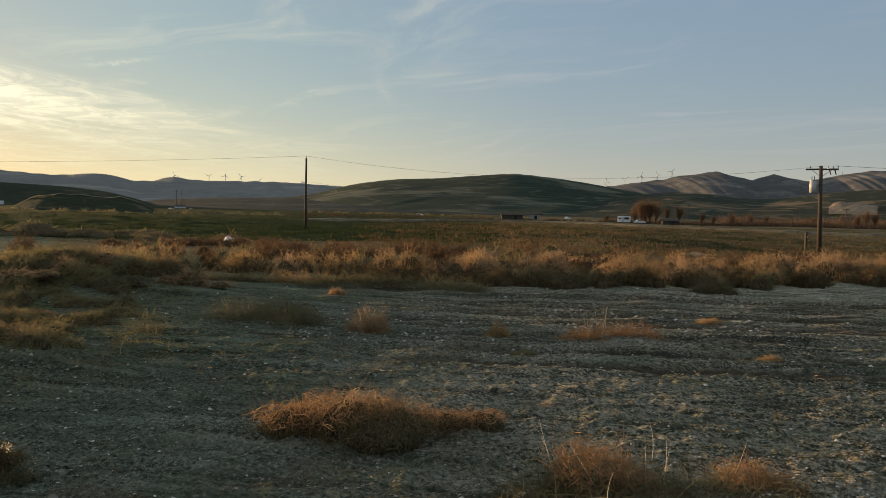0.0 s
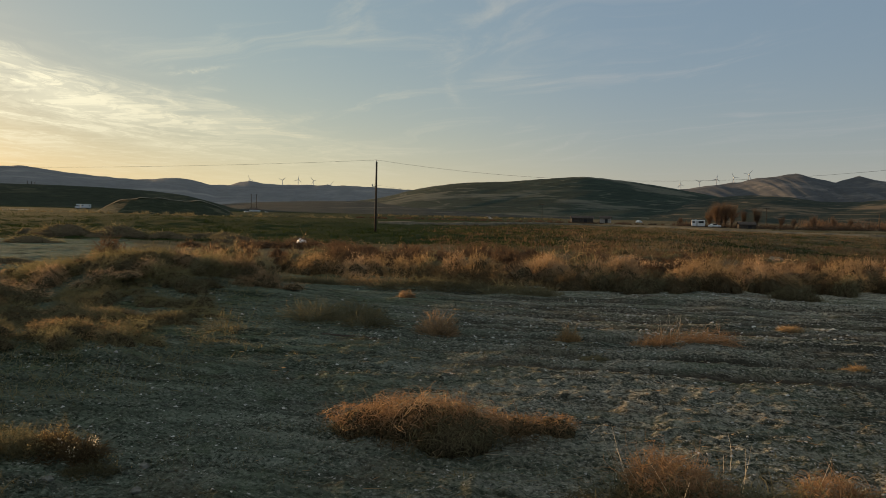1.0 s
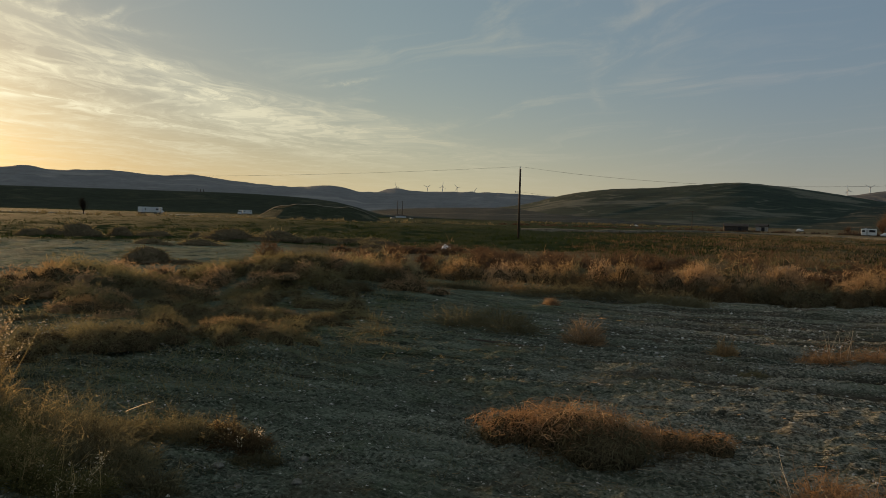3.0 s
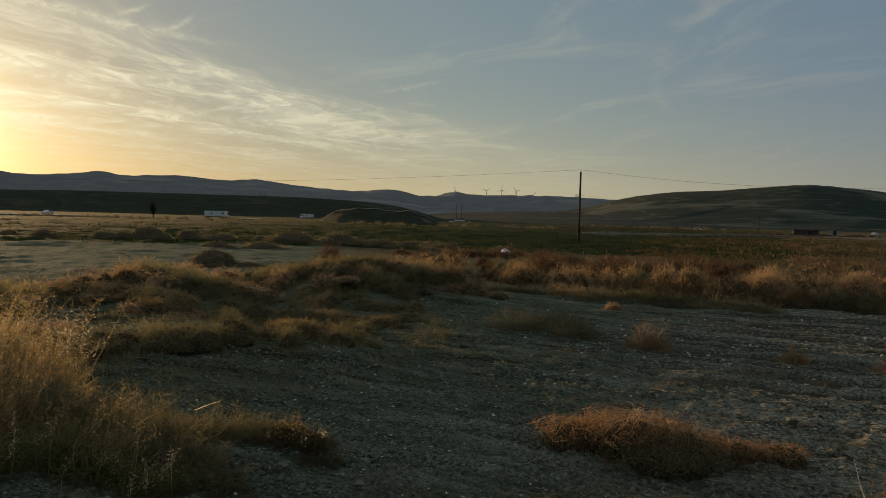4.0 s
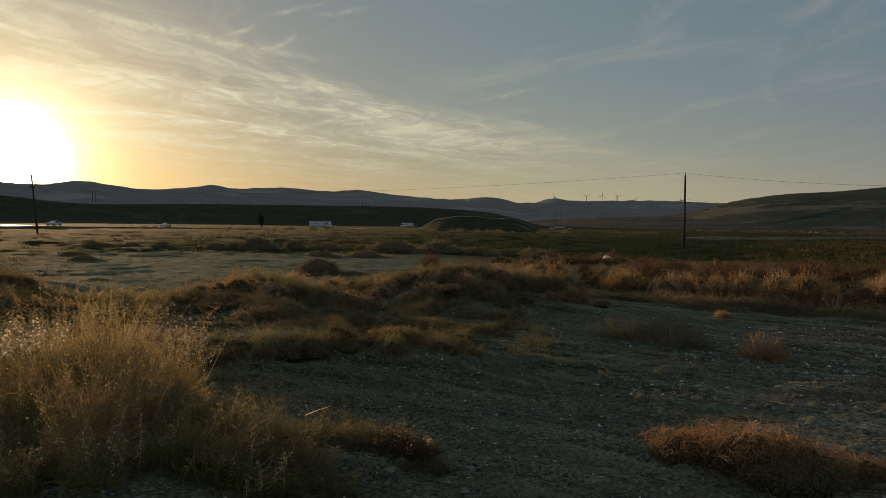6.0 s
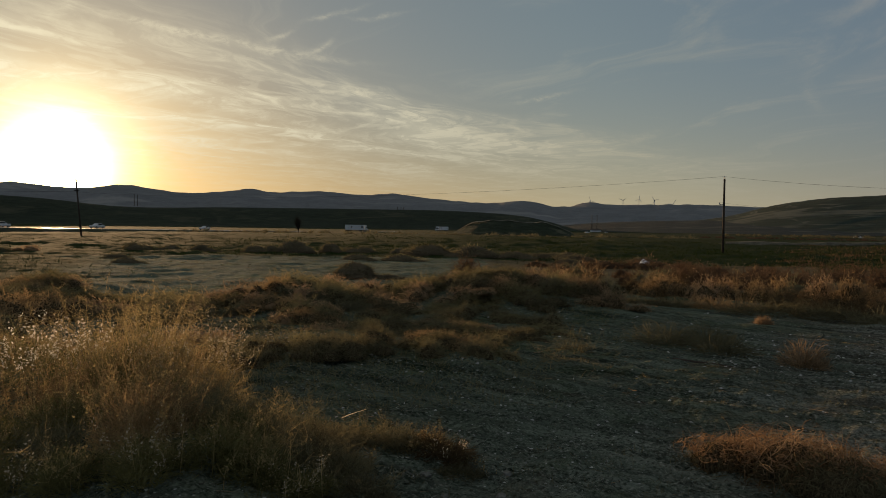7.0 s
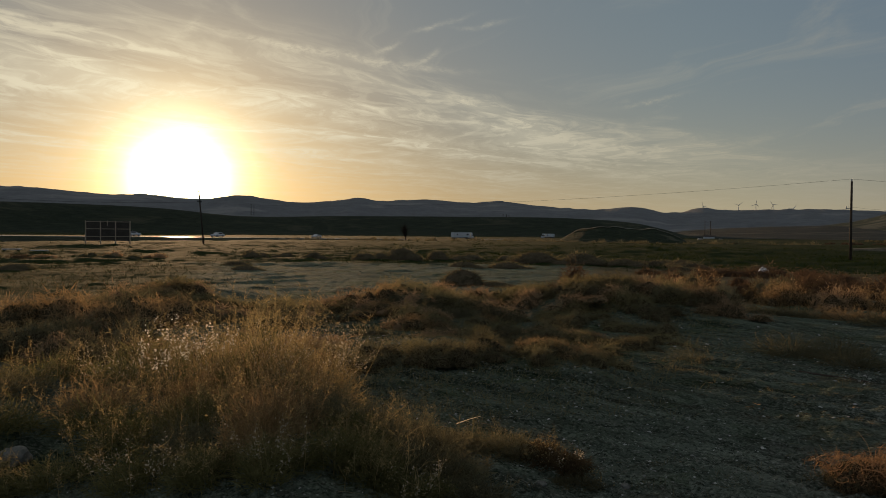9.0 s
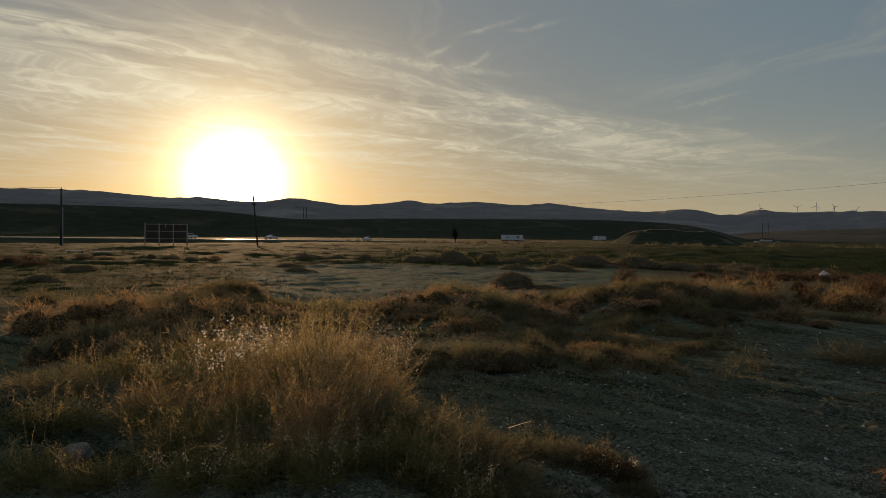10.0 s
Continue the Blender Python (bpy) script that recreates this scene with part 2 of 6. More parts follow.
soil = N.mix(N.math("MULTIPLY", drive, N.smooth(N.math("MULTIPLY_ADD", n_big, 0.6, N.math("MULTIPLY", n_mid, 0.4)), 0.36, 0.56)), soil, crushed)
n_rut = N.noise(N.vmath("MULTIPLY", N.add("ShaderNodeVectorRotate", {"Vector": pos, "Angle": radians(5.7)}, rotation_type="Z_AXIS").outputs[0], (0.5, 4.6, 1.0)), 1.0, 7, 0.72, 0.5)
n_chip = N.noise(N.vmath("ADD", pos, (9.0, 2.0, 0.0)), 38.0, 4, 0.6)
# further streaks carry the light and shade of shallow ruts in the colour
soil = N.mix(N.math("MULTIPLY", N.smooth(n_rut, 0.485, 0.40), N.math("MULTIPLY_ADD", drive, 0.45, 0.35)), soil, rgb(0.040, 0.046, 0.036))
soil = N.mix(N.math("MULTIPLY", N.smooth(n_rut, 0.53, 0.61), N.math("MULTIPLY_ADD", drive, 0.40, 0.15)), soil, rgb(0.40, 0.395, 0.34))
soil = N.mix(N.math("MULTIPLY", N.smooth(n_chip, 0.58, 0.64), N.math("MULTIPLY_ADD", drive, 0.5, 0.3)), soil, rgb(0.64, 0.61, 0.53))
soil = N.mix(N.math("MULTIPLY", N.smooth(n_chip, 0.44, 0.38), 0.7), soil, rgb(0.024, 0.027, 0.021))
soil = N.mix(N.math("MULTIPLY", N.smooth(n_stain, 0.52, 0.66), 0.40), soil, N.mix(n_fine, rgb(0.055, 0.036, 0.024), rgb(0.20, 0.145, 0.10)))
gx = N.add("ShaderNodeSeparateXYZ", [pos]).outputs[0]
weedy = N.smooth(N.math("MULTIPLY_ADD", n_big, 2.0, gx), 0.2, -3.0, 0.0, 0.62)
soil = N.mix(N.math("MAXIMUM", N.math("MULTIPLY", N.smooth(n_moss, 0.44, 0.62), N.math("MULTIPLY_ADD", weedy, 0.9, 0.32)), N.math("MULTIPLY", weedy, 0.6)), soil, N.mix(N.smooth(N.math("MULTIPLY_ADD", n_clod, 0.4, N.math("MULTIPLY", n_streak, 0.6)), 0.40, 0.60), rgb(0.018, 0.030, 0.014), rgb(0.150, 0.190, 0.112)))
litter = N.mix(N.math("MULTIPLY_ADD", n_fine, 0.5, N.math("MULTIPLY", n_mid, 0.5)), rgb(0.035, 0.030, 0.017), rgb(0.27, 0.21, 0.125))
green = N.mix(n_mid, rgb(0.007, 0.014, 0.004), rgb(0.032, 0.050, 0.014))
edge = N.math("MULTIPLY_ADD", N.math("SUBTRACT", n_mid, 0.5), 0.9, zg)
c = N.mix(N.smooth(edge, 0.40, 0.62), soil, litter)
edge = N.math("MULTIPLY_ADD", N.math("SUBTRACT", N.noise(pos, 0.22, 7, 0.72), 0.5), 2.4, zr)
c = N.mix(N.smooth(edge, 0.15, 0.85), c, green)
# brown wheel ruts, darkened in colour because sunlight along them shades little
c = N.mix(N.math("MULTIPLY", zb, N.smooth(n_mid, 0.20, 0.42)), c, N.mix(n_fine, rgb(0.022, 0.019, 0.015), rgb(0.075, 0.060, 0.047)))
hgt = N.math("ADD", N.math("MULTIPLY", n_mid, 0.8), N.math("ADD", N.math("MULTIPLY", n_fine, 0.45), N.math("MULTIPLY", speck, 0.12)))
rel = N.math("SUBTRACT", 1.0, N.math("MAXIMUM", N.math("MULTIPLY", zr, 0.85), N.math("MAXIMUM", N.math("MULTIPLY", zg, 0.6), N.math("MULTIPLY", zb, 0.5))))
hgt = N.math("MULTIPLY_ADD", n_clod, 0.35, hgt)
rel = N.math("MULTIPLY", rel, N.smooth(N.vmath("LENGTH", pos), 13.0, 22.0, 1.0, 0.30))
bump = N.add("ShaderNodeBump", {"Height": hgt, "Strength": rel, "Distance": 0.12}).outputs[0]
finish(N, principled(N, c, 1.0, 0, bump, 0.02))


def hill_material(name, dark, mid, light, scale, light_lo=0.54, light_hi=0.66, lines=0.0):
    """Grazed slopes: green-brown cover, paler dry bands along the slope, thin pale stock trails and gullies."""
    m, N = material(name)
    pos = N.add("ShaderNodeNewGeometry").outputs["Position"]
    st = N.vmath("MULTIPLY", pos, (scale, scale, scale * 3.4))
    a, b, f = N.noise(st, 1.0, 6, 0.6, 0.6), N.noise(st, 4.0, 6, 0.65, 0.3), N.noise(st, 17.0, 5, 0.7, 0.3)
    c = N.mix(N.smooth(N.math("MULTIPLY_ADD", f, 0.45, N.math("MULTIPLY", b, 0.55)), 0.38, 0.62), rgb(*dark), rgb(*mid))
    c = N.mix(N.math("MULTIPLY", N.smooth(a, light_lo, light_hi), N.smooth(b, 0.30, 0.52, 0.35, 1.0)), c, rgb(*light))
    if lines:
        trail = N.noise(N.vmath("MULTIPLY", pos, (scale * 0.8, scale * 0.8, scale * 9.0)), 1.0, 3, 0.5, 0.4)
        near = N.math("ABSOLUTE", N.math("SUBTRACT", N.math("FRACT", N.math("MULTIPLY", trail, 5.0)), 0.5))
        c = N.mix(N.math("MULTIPLY", N.math("MULTIPLY", N.smooth(near, 0.10, 0.02), N.smooth(b, 0.42, 0.56)), lines), c, rgb(*light))
    bump = N.add("ShaderNodeBump", {"Height": N.math("MULTIPLY_ADD", f, 0.3, b), "Strength": 0.5, "Distance": 8.0}).outputs[0]
    finish(N, principled(N, c, 0.95, 0, bump, 0.1))
    return m


# green lowered in colour to stand for shade from the ridges on the left
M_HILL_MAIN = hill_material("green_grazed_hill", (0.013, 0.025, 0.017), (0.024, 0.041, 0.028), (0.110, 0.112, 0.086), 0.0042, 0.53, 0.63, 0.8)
# distance haze is put into the blue-grey base colours of ridge and peaks
M_HILL_FAR = hill_material("ridge_tinted_by_haze", (0.16, 0.165, 0.175), (0.21, 0.215, 0.225), (0.28, 0.275, 0.27), 0.0022)
# the palest tone stands for the sunlit faces of the peaks
M_HILL_PEAK = hill_material("peaks_tinted_by_haze", (0.070, 0.076, 0.086), (0.098, 0.101, 0.109), (0.185, 0.173, 0.168), 0.0030, 0.48, 0.62, 0.5)
# dark blue-green with the bluish haze of distance mixed into the colour
M_HILL_VALLEY = hill_material("valley_tinted_by_haze", (0.011, 0.021, 0.023), (0.019, 0.032, 0.033), (0.065, 0.075, 0.068), 0.005, 0.56, 0.64, 0.7)
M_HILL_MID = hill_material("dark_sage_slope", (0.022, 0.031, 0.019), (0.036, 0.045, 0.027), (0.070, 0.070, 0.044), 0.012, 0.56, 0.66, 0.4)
# grass colours darkened because the mound shows its shadow side
M_MOUND = hill_material("shade_side_grassed_spoil", (0.018, 0.027, 0.014), (0.035, 0.047, 0.025), (0.10, 0.10, 0.062), 0.06, 0.58, 0.68, 0.5)
M_HILL_FOOT = hill_material("brown_foothill", (0.018, 0.028, 0.020), (0.034, 0.042, 0.029), (0.18, 0.135, 0.088), 0.006, 0.54, 0.64, 0.8)
M_ROAD = plain("worn_asphalt", (0.055, 0.055, 0.058), 0.32, 0, 0.25, 0.4, 0.5)
M_POLE = plain("weathered_pole_wood", (0.085, 0.065, 0.050), 0.85, 0, 0.4, 6.0, 0.2, 0.4)
M_WIRE = plain("aluminium_wire", (0.10, 0.10, 0.10), 0.5, 0.6, 0.1)
M_STEEL = plain("galvanised_steel", (0.42, 0.43, 0.44), 0.45, 0.8, 0.2)
M_WHITE = plain("white_paint", (0.72, 0.73, 0.74), 0.45, 0, 0.12, 1.5)
M_DARK = plain("dark_rubber", (0.025, 0.025, 0.027), 0.7)
M_GLASS = plain("dark_tinted_glass", (0.02, 0.025, 0.03), 0.08, 0, 0.1, 3, 0.6)
M_CLOD = straw("dark_soil_clods", (0.034, 0.037, 0.028), (0.21, 0.225, 0.180), 0.0)
M_GRIT = straw("grey_green_crumbs_of_silt", (0.05, 0.058, 0.045), (0.44, 0.47, 0.40), 0.0)
M_STONE = straw("pale_chips_of_stone", (0.20, 0.20, 0.19), (0.84, 0.83, 0.79), 0.0)


# ---- mesh helpers ----
def mesh_object(name, verts, faces, mat, parent=None, label="", smooth=False):
    me = bpy.data.meshes.new(name)
    me.from_pydata([tuple(v) for v in verts], [], [tuple(f) for f in faces])
    me.materials.append(mat)
    if smooth:
        me.polygons.foreach_set("use_smooth", [True] * len(me.polygons))
    me.update()
    ob = new(name, me)
    if parent is not None:
        ob.parent = parent
    if label:
        ob["label"] = label
    return ob


def part(name, bm, mat, parent=None, label="", smooth=False):
    """Links a bmesh as one mesh object under a thing or a part."""
    bmesh.ops.recalc_face_normals(bm, faces=bm.faces)
    me = bpy.data.meshes.new(name)
    bm.to_mesh(me)
    bm.free()
    me.materials.append(mat)
    if smooth:
        me.polygons.foreach_set("use_smooth", [True] * len(me.polygons))
    ob = new(name, me)
    if parent is not None:
        ob.parent = parent
    if label:
        ob["label"] = label
    return ob


def box(sx, sy, sz, at=(0, 0, 0), bevel=0.0, bm=None):
    """A block with bevelled edges; at is the middle of its base."""
    bm = bm or bmesh.new()
    r = bmesh.ops.create_cube(bm, size=1.0, matrix=Matrix.Translation((at[0], at[1], at[2] + sz / 2)) @ Matrix.Diagonal((sx, sy, sz, 1)))
    if bevel:
        edges = list({e for v in r["verts"] for e in v.link_edges})
        bmesh.ops.bevel(bm, geom=edges, offset=bevel, segments=2, affect="EDGES", profile=0.5)
    return bm


def tube(a, b, ra, rb=None, seg=10, bm=None):
    """A tapered round bar from a to b."""
    bm = bm or bmesh.new()
    a, b = Vector(a), Vector(b)
    m = Matrix.Translation((a + b) / 2) @ (b - a).to_track_quat("Z", "Y").to_matrix().to_4x4()
    bmesh.ops.create_cone(bm, cap_ends=True, segments=seg, radius1=ra, radius2=ra if rb is None else rb, depth=(b - a).length, matrix=m)
    return bm


def thing(name, at, turn=0.0, label="", category="", group="", kind=""):
    ob = new(name)
    ob.matrix_basis = pose(*at, 0, 0, turn)
    return tagged(ob, label, category, group, kind)


# ---- the lie of the land ----
def sstep(a, b, v):
    t = np.clip((v - a) / (b - a), 0.0, 1.0)
    return t * t * (3 - 2 * t)


def wave(x, y, k, seed):
    """Cheap smooth unevenness between about -1 and 1."""
    s = np.zeros_like(x)
    r = np.random.RandomState(seed)
    for i in range(7):
        a, q, p = r.uniform(0, 6.28), k * r.uniform(0.6, 1.9), r.uniform(0, 6.28)
        s = s + np.sin(q * (x * np.cos(a) + y * np.sin(a)) + p + 0.8 * np.sin(0.7 * q * (y * np.cos(a) - x * np.sin(a)) + 2 * p))
    return s / 4.2


@functools.lru_cache(None)
def grain_table(seed):
    return np.random.RandomState(seed).uniform(0, 1, (256, 256))


def grain(x, y, seed, octaves=4):
    """Smooth fractal noise between 0 and 1."""
    tab = grain_table(seed)
    out, amp, tot = np.zeros_like(x), 1.0, 0.0
    for k in range(octaves):
        i, j = np.floor(x).astype(int), np.floor(y).astype(int)
        u, v = x - i, y - j
        u, v = u * u * (3 - 2 * u), v * v * (3 - 2 * v)
        t = tab[i % 256, j % 256] * (1 - u) * (1 - v) + tab[(i + 1) % 256, j % 256] * u * (1 - v) + tab[i % 256, (j + 1) % 256] * (1 - u) * v + tab[(i + 1) % 256, (j + 1) % 256] * u * v
        out, tot = out + amp * t, tot + amp
        x, y, amp = x * 2.03 + 17.3, y * 2.03 + 9.1, amp * 0.5
    return out / tot


def hump(x, y, cx, cy, lx, ly, turn, h):
    a = math.radians(turn)
    u = (x - cx) * math.cos(a) + (y - cy) * math.sin(a)
    v = (y - cy) * math.cos(a) - (x - cx) * math.sin(a)
    return h * np.exp(-((u / lx) ** 2 + (v / ly) ** 2))


BERMS = [  # x, y, half length, half width, turn, height of the banks of spoil
    (-4.3, 3.3, 2.4, 0.9, 150, 0.30), (-7.2, 2.3, 2.2, 1.2, 120, 0.25), (-6.0, 7.3, 2.5, 1.0, 150, 0.24),
    (-6.9, 14.3, 2.6, 1.4, 165, 0.48), (-10.2, 11.6, 3.0, 1.2, 135, 0.34), (-15.0, 9.6, 3.0, 1.2, 130, 0.30),
    (-3.9, 7.4, 1.0, 0.5, 160, 0.10), (-13.7, 18.1, 1.1, 0.6, 150, 0.12),
]


RUTS = (-4.3, -3.6, -2.5, -1.9, -1.15, -0.75, 0.05, 0.5, 1.2, 1.75, 2.5, 3.1)


def height(x, y):
    r = np.hypot(x, y)
    az = np.degrees(np.arctan2(-x, y))
    ahead = 1 - sstep(60, 74, np.abs((az - 21.5 + 180) % 360 - 180))
    z = -0.005 * np.clip(r - 25, 0, 400)
    z = z - 1.0 * sstep(-8, -28, az) * sstep(22, 65, r) * (1 - sstep(90, 260, r))
    for cx, cy, lx, ly, turn, h in BERMS:
        z = z + hump(x, y, cx, cy, lx, ly, turn, h)
    z = z + 0.035 * wave(x, y, 0.55, 3) * sstep(1, 5, r) + (0.008 * wave(x, y, 2.6, 4) + 0.007 * wave(x, y, 7.5, 5)) * ahead
    clod = ((grain(x * 1.6 + y * 0.16, y * 6.5 + x * 0.65, 51, 3) - 0.5) * 0.034 + (grain(x * 9.5, y * 12.0, 55, 3) - 0.5) * 0.044) * (1 - sstep(20, 45, r)) + ((np.maximum(grain(x * 11, y * 11, 54, 2), 0.50) - 0.50) * 0.07 + (grain(x * 21, y * 21, 56, 2) - 0.5) * 0.030) * (1 - sstep(8, 16, r)) + ((grain(x * 0.9, y * 0.9, 53, 3) - 0.5) * 0.07 + (grain(x * 2.6, y * 2.6, 57, 2) - 0.5) * 0.05) * sstep(14, 22, r) * (1 - sstep(70, 120, r)) + (grain(x * 1.3, y * 1.3, 52, 2) - 0.5) * 0.07 * sstep(1, 4, r)
    v = y - 12.3 + 0.10 * x
    for o in RUTS:
        q = (v - o + 0.1 * wave(x, y, 0.5, 15)) / 0.15
        z = z + sstep(-2.5, 1, x) * (1 - sstep(25, 30, r)) * (0.050 * np.exp(-(np.abs(q) - 1.7) ** 2) - 0.075 * np.exp(-q ** 2)) * np.clip(0.6 + 0.6 * wave(x * 0.3, y + o * 3, 0.5, 19), 0.1, 1)
    z = z + clod * ahead + hump(x, y, -13.3, 73.8, 26, 26, 0, -0.27)
    z = z + (0.34 * (grain(x * 0.33, y * 0.33, 58, 3) - 0.5) + 0.20 * (grain(x * 0.9, y * 0.9, 59, 2) - 0.5)) * sstep(30, 48, r) * (1 - sstep(200, 320, r)) * ahead
    return z + 0.25 * wave(x, y, 0.06, 6) * sstep(28, 70, r)


def ground_z(x, y):
    return float(height(np.array([float(x)]), np.array([float(y)]))[0])


def zones(x, y):
    """Green growth, dry litter, wheel tracks and crushed gravel, 0 to 1."""
    r = np.hypot(x, y)
    az = np.degrees(np.arctan2(-x, y))
    lot = sstep(25, 31, az) * (1 - sstep(55, 63, az + 3 * wave(x, y, 0.15, 29))) * sstep(15.5, 18, r + 1.2 * wave(x, y, 0.3, 17)) * (1 - sstep(38, 44, r + 2 * wave(x, y, 0.2, 18)))
    far = sstep(33, 48, r)
    green = far * (0.80 + 0.22 * wave(x / 2.6, y, 0.10, 11)) * (1 - lot)
    green = green + far * 0.9 * (grain(r * 0.10 + 3, az * 0.10 + 40, 61, 3) - 0.5)
    green = green - 0.40 * sstep(-1, -10, az) - 0.20 * sstep(200, 300, r) + 0.34 * far * sstep(-2, 8, az)
    green = np.maximum(green, 0.85 * sstep(52, 60, az + 3 * wave(x, y, 0.15, 29)) * sstep(16, 22, r))
    litter = np.maximum(0.75 * sstep(16.6, 18.4, y - 0.16 * np.maximum(x, 0) + 0.8 * wave(x, y, 0.5, 14)), 0.75 * sstep(10, 12, -x - 0.2 * y) * sstep(13, 17, r))
    green = green - 1.0 * np.exp(-((r - 190 - 1.2 * az) / 9) ** 2) * sstep(10, 4, az)
    litter = np.maximum(litter, 0.85 * far) * (1 - lot)
    v = y - 12.3 + 0.10 * x
    track = sum(np.exp(-((v - o + 0.1 * wave(x, y, 0.5, 15)) / 0.17) ** 2) for o in RUTS)
    track = np.clip(track, 0, 1) * sstep(-2.5, 1, x)
    drive = sstep(-2.5, 2.0, x + 0.7 * wave(x, y, 0.6, 16)) * (1 - sstep(17, 20, y - 0.16 * np.maximum(x, 0)))
    litter = litter * (1 - 0.35 * sstep(36, 46, az) * far)
    return np.clip(green, 0, 1), np.clip(litter, 0, 1), np.clip(0.95 * track, 0, 1), drive


def build_ground():
    radii = [0.0, 0.5, 1.0, 1.5]
    while radii[-1] < 4900:
        r = radii[-1]
        radii.append(r * (1.0075 if r < 15 else 1.011 if r < 40 else 1.017 if r < 150 else 1.08) + (0.05 if r < 2.4 else 0))
    angs = np.concatenate([np.arange(-36, 79, 0.31), np.arange(80, 324, 2.5)])
    na, nr = len(angs), len(radii)
    R, A = np.meshgrid(np.array(radii), np.radians(angs), indexing="ij")
    X, Y = -np.sin(A) * R, np.cos(A) * R
    Z = height(X, Y)
    verts = np.stack([X, Y, Z], -1).reshape(-1, 3)
    i, j = np.meshgrid(np.arange(nr - 1), np.arange(na), indexing="ij")
    k = (j + 1) % na
    faces = np.stack([i * na + j, i * na + k, (i + 1) * na + k, (i + 1) * na + j], -1).reshape(-1, 4)
    ob = mesh_object("ground", verts.tolist(), faces[:, ::-1].tolist(), M_GROUND, smooth=True)
    g, l, t, gr = zones(X.ravel(), Y.ravel())
    col = ob.data.color_attributes.new("zone", "FLOAT_COLOR", "POINT")
    col.data.foreach_set("color", np.stack([g, l, t, gr], -1).astype(np.float32).ravel())
    return tagged(ob, "grey packed silt and gravel ground with dry litter and green growth", "ground", kind="structure")


build_ground()


# ---- hills ----
def smooth_profile(ctrl, az):
    """A smooth line through a few (azimuth, elevation) pairs."""
    xs, ys = np.array([c[0] for c in ctrl], float), np.array([c[1] for c in ctrl], float)
    o = np.argsort(xs)
    xs, ys = xs[o], ys[o]
    k = np.clip(np.searchsorted(xs, az) - 1, 0, len(xs) - 2)
    t = np.clip((az - xs[k]) / (xs[k + 1] - xs[k]), 0, 1)
    m = np.gradient(ys, xs)
    h = xs[k + 1] - xs[k]
    return ys[k] * (1 + 2 * t) * (1 - t) ** 2 + m[k] * h * t * (1 - t) ** 2 + ys[k + 1] * t * t * (3 - 2 * t) + m[k + 1] * h * t * t * (t - 1)


def hill(name, crest, distance, depth, base, mat, label, gully=0.10, step=0.12, rough=0.010, seed=1, power=1.0, fold_scale=0.35, slant=0.5, sharp=0.0, blur=1.6, shear=0.0):
    """A range whose crest line is seen from the lot at the given bearings and elevations."""
    lo, hi = min(c[0] for c in crest), max(c[0] for c in crest)
    az = np.arange(lo, hi + step, step)
    o = sorted(crest)
    el = smooth_profile(crest, az) * (1 - sharp) + np.interp(az, [c[0] for c in o], [c[1] for c in o]) * sharp
    rr = np.random.RandomState(seed)
    ragged = np.zeros_like(el)
    for q in range(5):
        ragged = ragged + rough * np.sin(az * rr.uniform(2, 9) + rr.uniform(0, 6)) / 1.5
    s = np.concatenate([np.linspace(0, 1, 44), np.linspace(1.08, 1.6, 6)])
    S, A = np.meshgrid(s, az, indexing="ij")
    top = (EYE + distance * np.tan(np.radians(el)))[None, :]
    front = np.clip(S, 0, 1)
    w = np.exp(-(np.arange(-30, 31) * step / blur) ** 2)
    soft_top = np.convolve(np.pad(top[0], 30, mode="edge"), w / w.sum(), mode="valid")[None, :]
    if shear:
        spur = A + shear * (front - 1)
        cut = np.interp(np.clip(spur, lo, hi), az, top[0])
        top = soft_top + (cut - soft_top) * (0.35 + 0.65 * front ** 2)
    else:
        top = soft_top + (top - soft_top) * front ** 5
    rise = sstep(0, 1, front) * 0.55 + front * 0.45
    rise = rise ** power
    lean = A * fold_scale + slant * S
    fold = -2.2 * np.abs(grain(lean, S * (0.18 + 0.5 * gully), seed, 4) - 0.5)
    Z = base + (top - base) * (rise + gully * fold * np.sin(np.pi * front) ** 0.7 * (front < 1))
    Z = Z + distance * np.radians(ragged)[None, :] * front ** 10
    Z = np.where(S > 1, base + (top - base) * (1 - 0.9 * np.clip(S - 1, 0, 1) ** 1.2), Z)
    R = distance + depth * (S - 1)
    X, Y = -np.sin(np.radians(A)) * R, np.cos(np.radians(A)) * R
    n, na = len(s), len(az)
    i, j = np.meshgrid(np.arange(n - 1), np.arange(na - 1), indexing="ij")
    faces = np.stack([i * na + j, (i + 1) * na + j, (i + 1) * na + j + 1, i * na + j + 1], -1).reshape(-1, 4)
    ob = mesh_object(name, np.stack([X, Y, Z], -1).reshape(-1, 3).tolist(), faces.tolist(), mat, smooth=True)
    return tagged(ob, label, "hill", kind="structure")


hill("backdrop_far_ridge", [(76, 2.5), (72.2, 2.74), (68.9, 2.79), (66.5, 2.76), (64, 2.57), (61.4, 2.44), (59.9, 2.52), (57.1, 2.3), (55.5, 2.29), (52.9, 2.59), (51.5, 2.41), (49.2, 2.15), (46, 2.36), (44.3, 2.55), (43.3, 2.36), (41.4, 2.42), (39.2, 2.48), (37.1, 2.32), (35.9, 2.29), (34.4, 2.42), (31.7, 2.14), (28.8, 1.9), (27.2, 1.82), (23.6, 1.95), (22.2, 1.64), (21.1, 1.62), (19.4, 1.96), (18.4, 1.83), (15.1, 1.82), (11.9, 1.83), (7.8, 1.66), (2, 1.4)], 4300, 1500, -8, M_HILL_FAR, "bare ridge with rounded summits, distance haze put into its blue-grey colour", 0.12, 0.10, 0.010, 2)
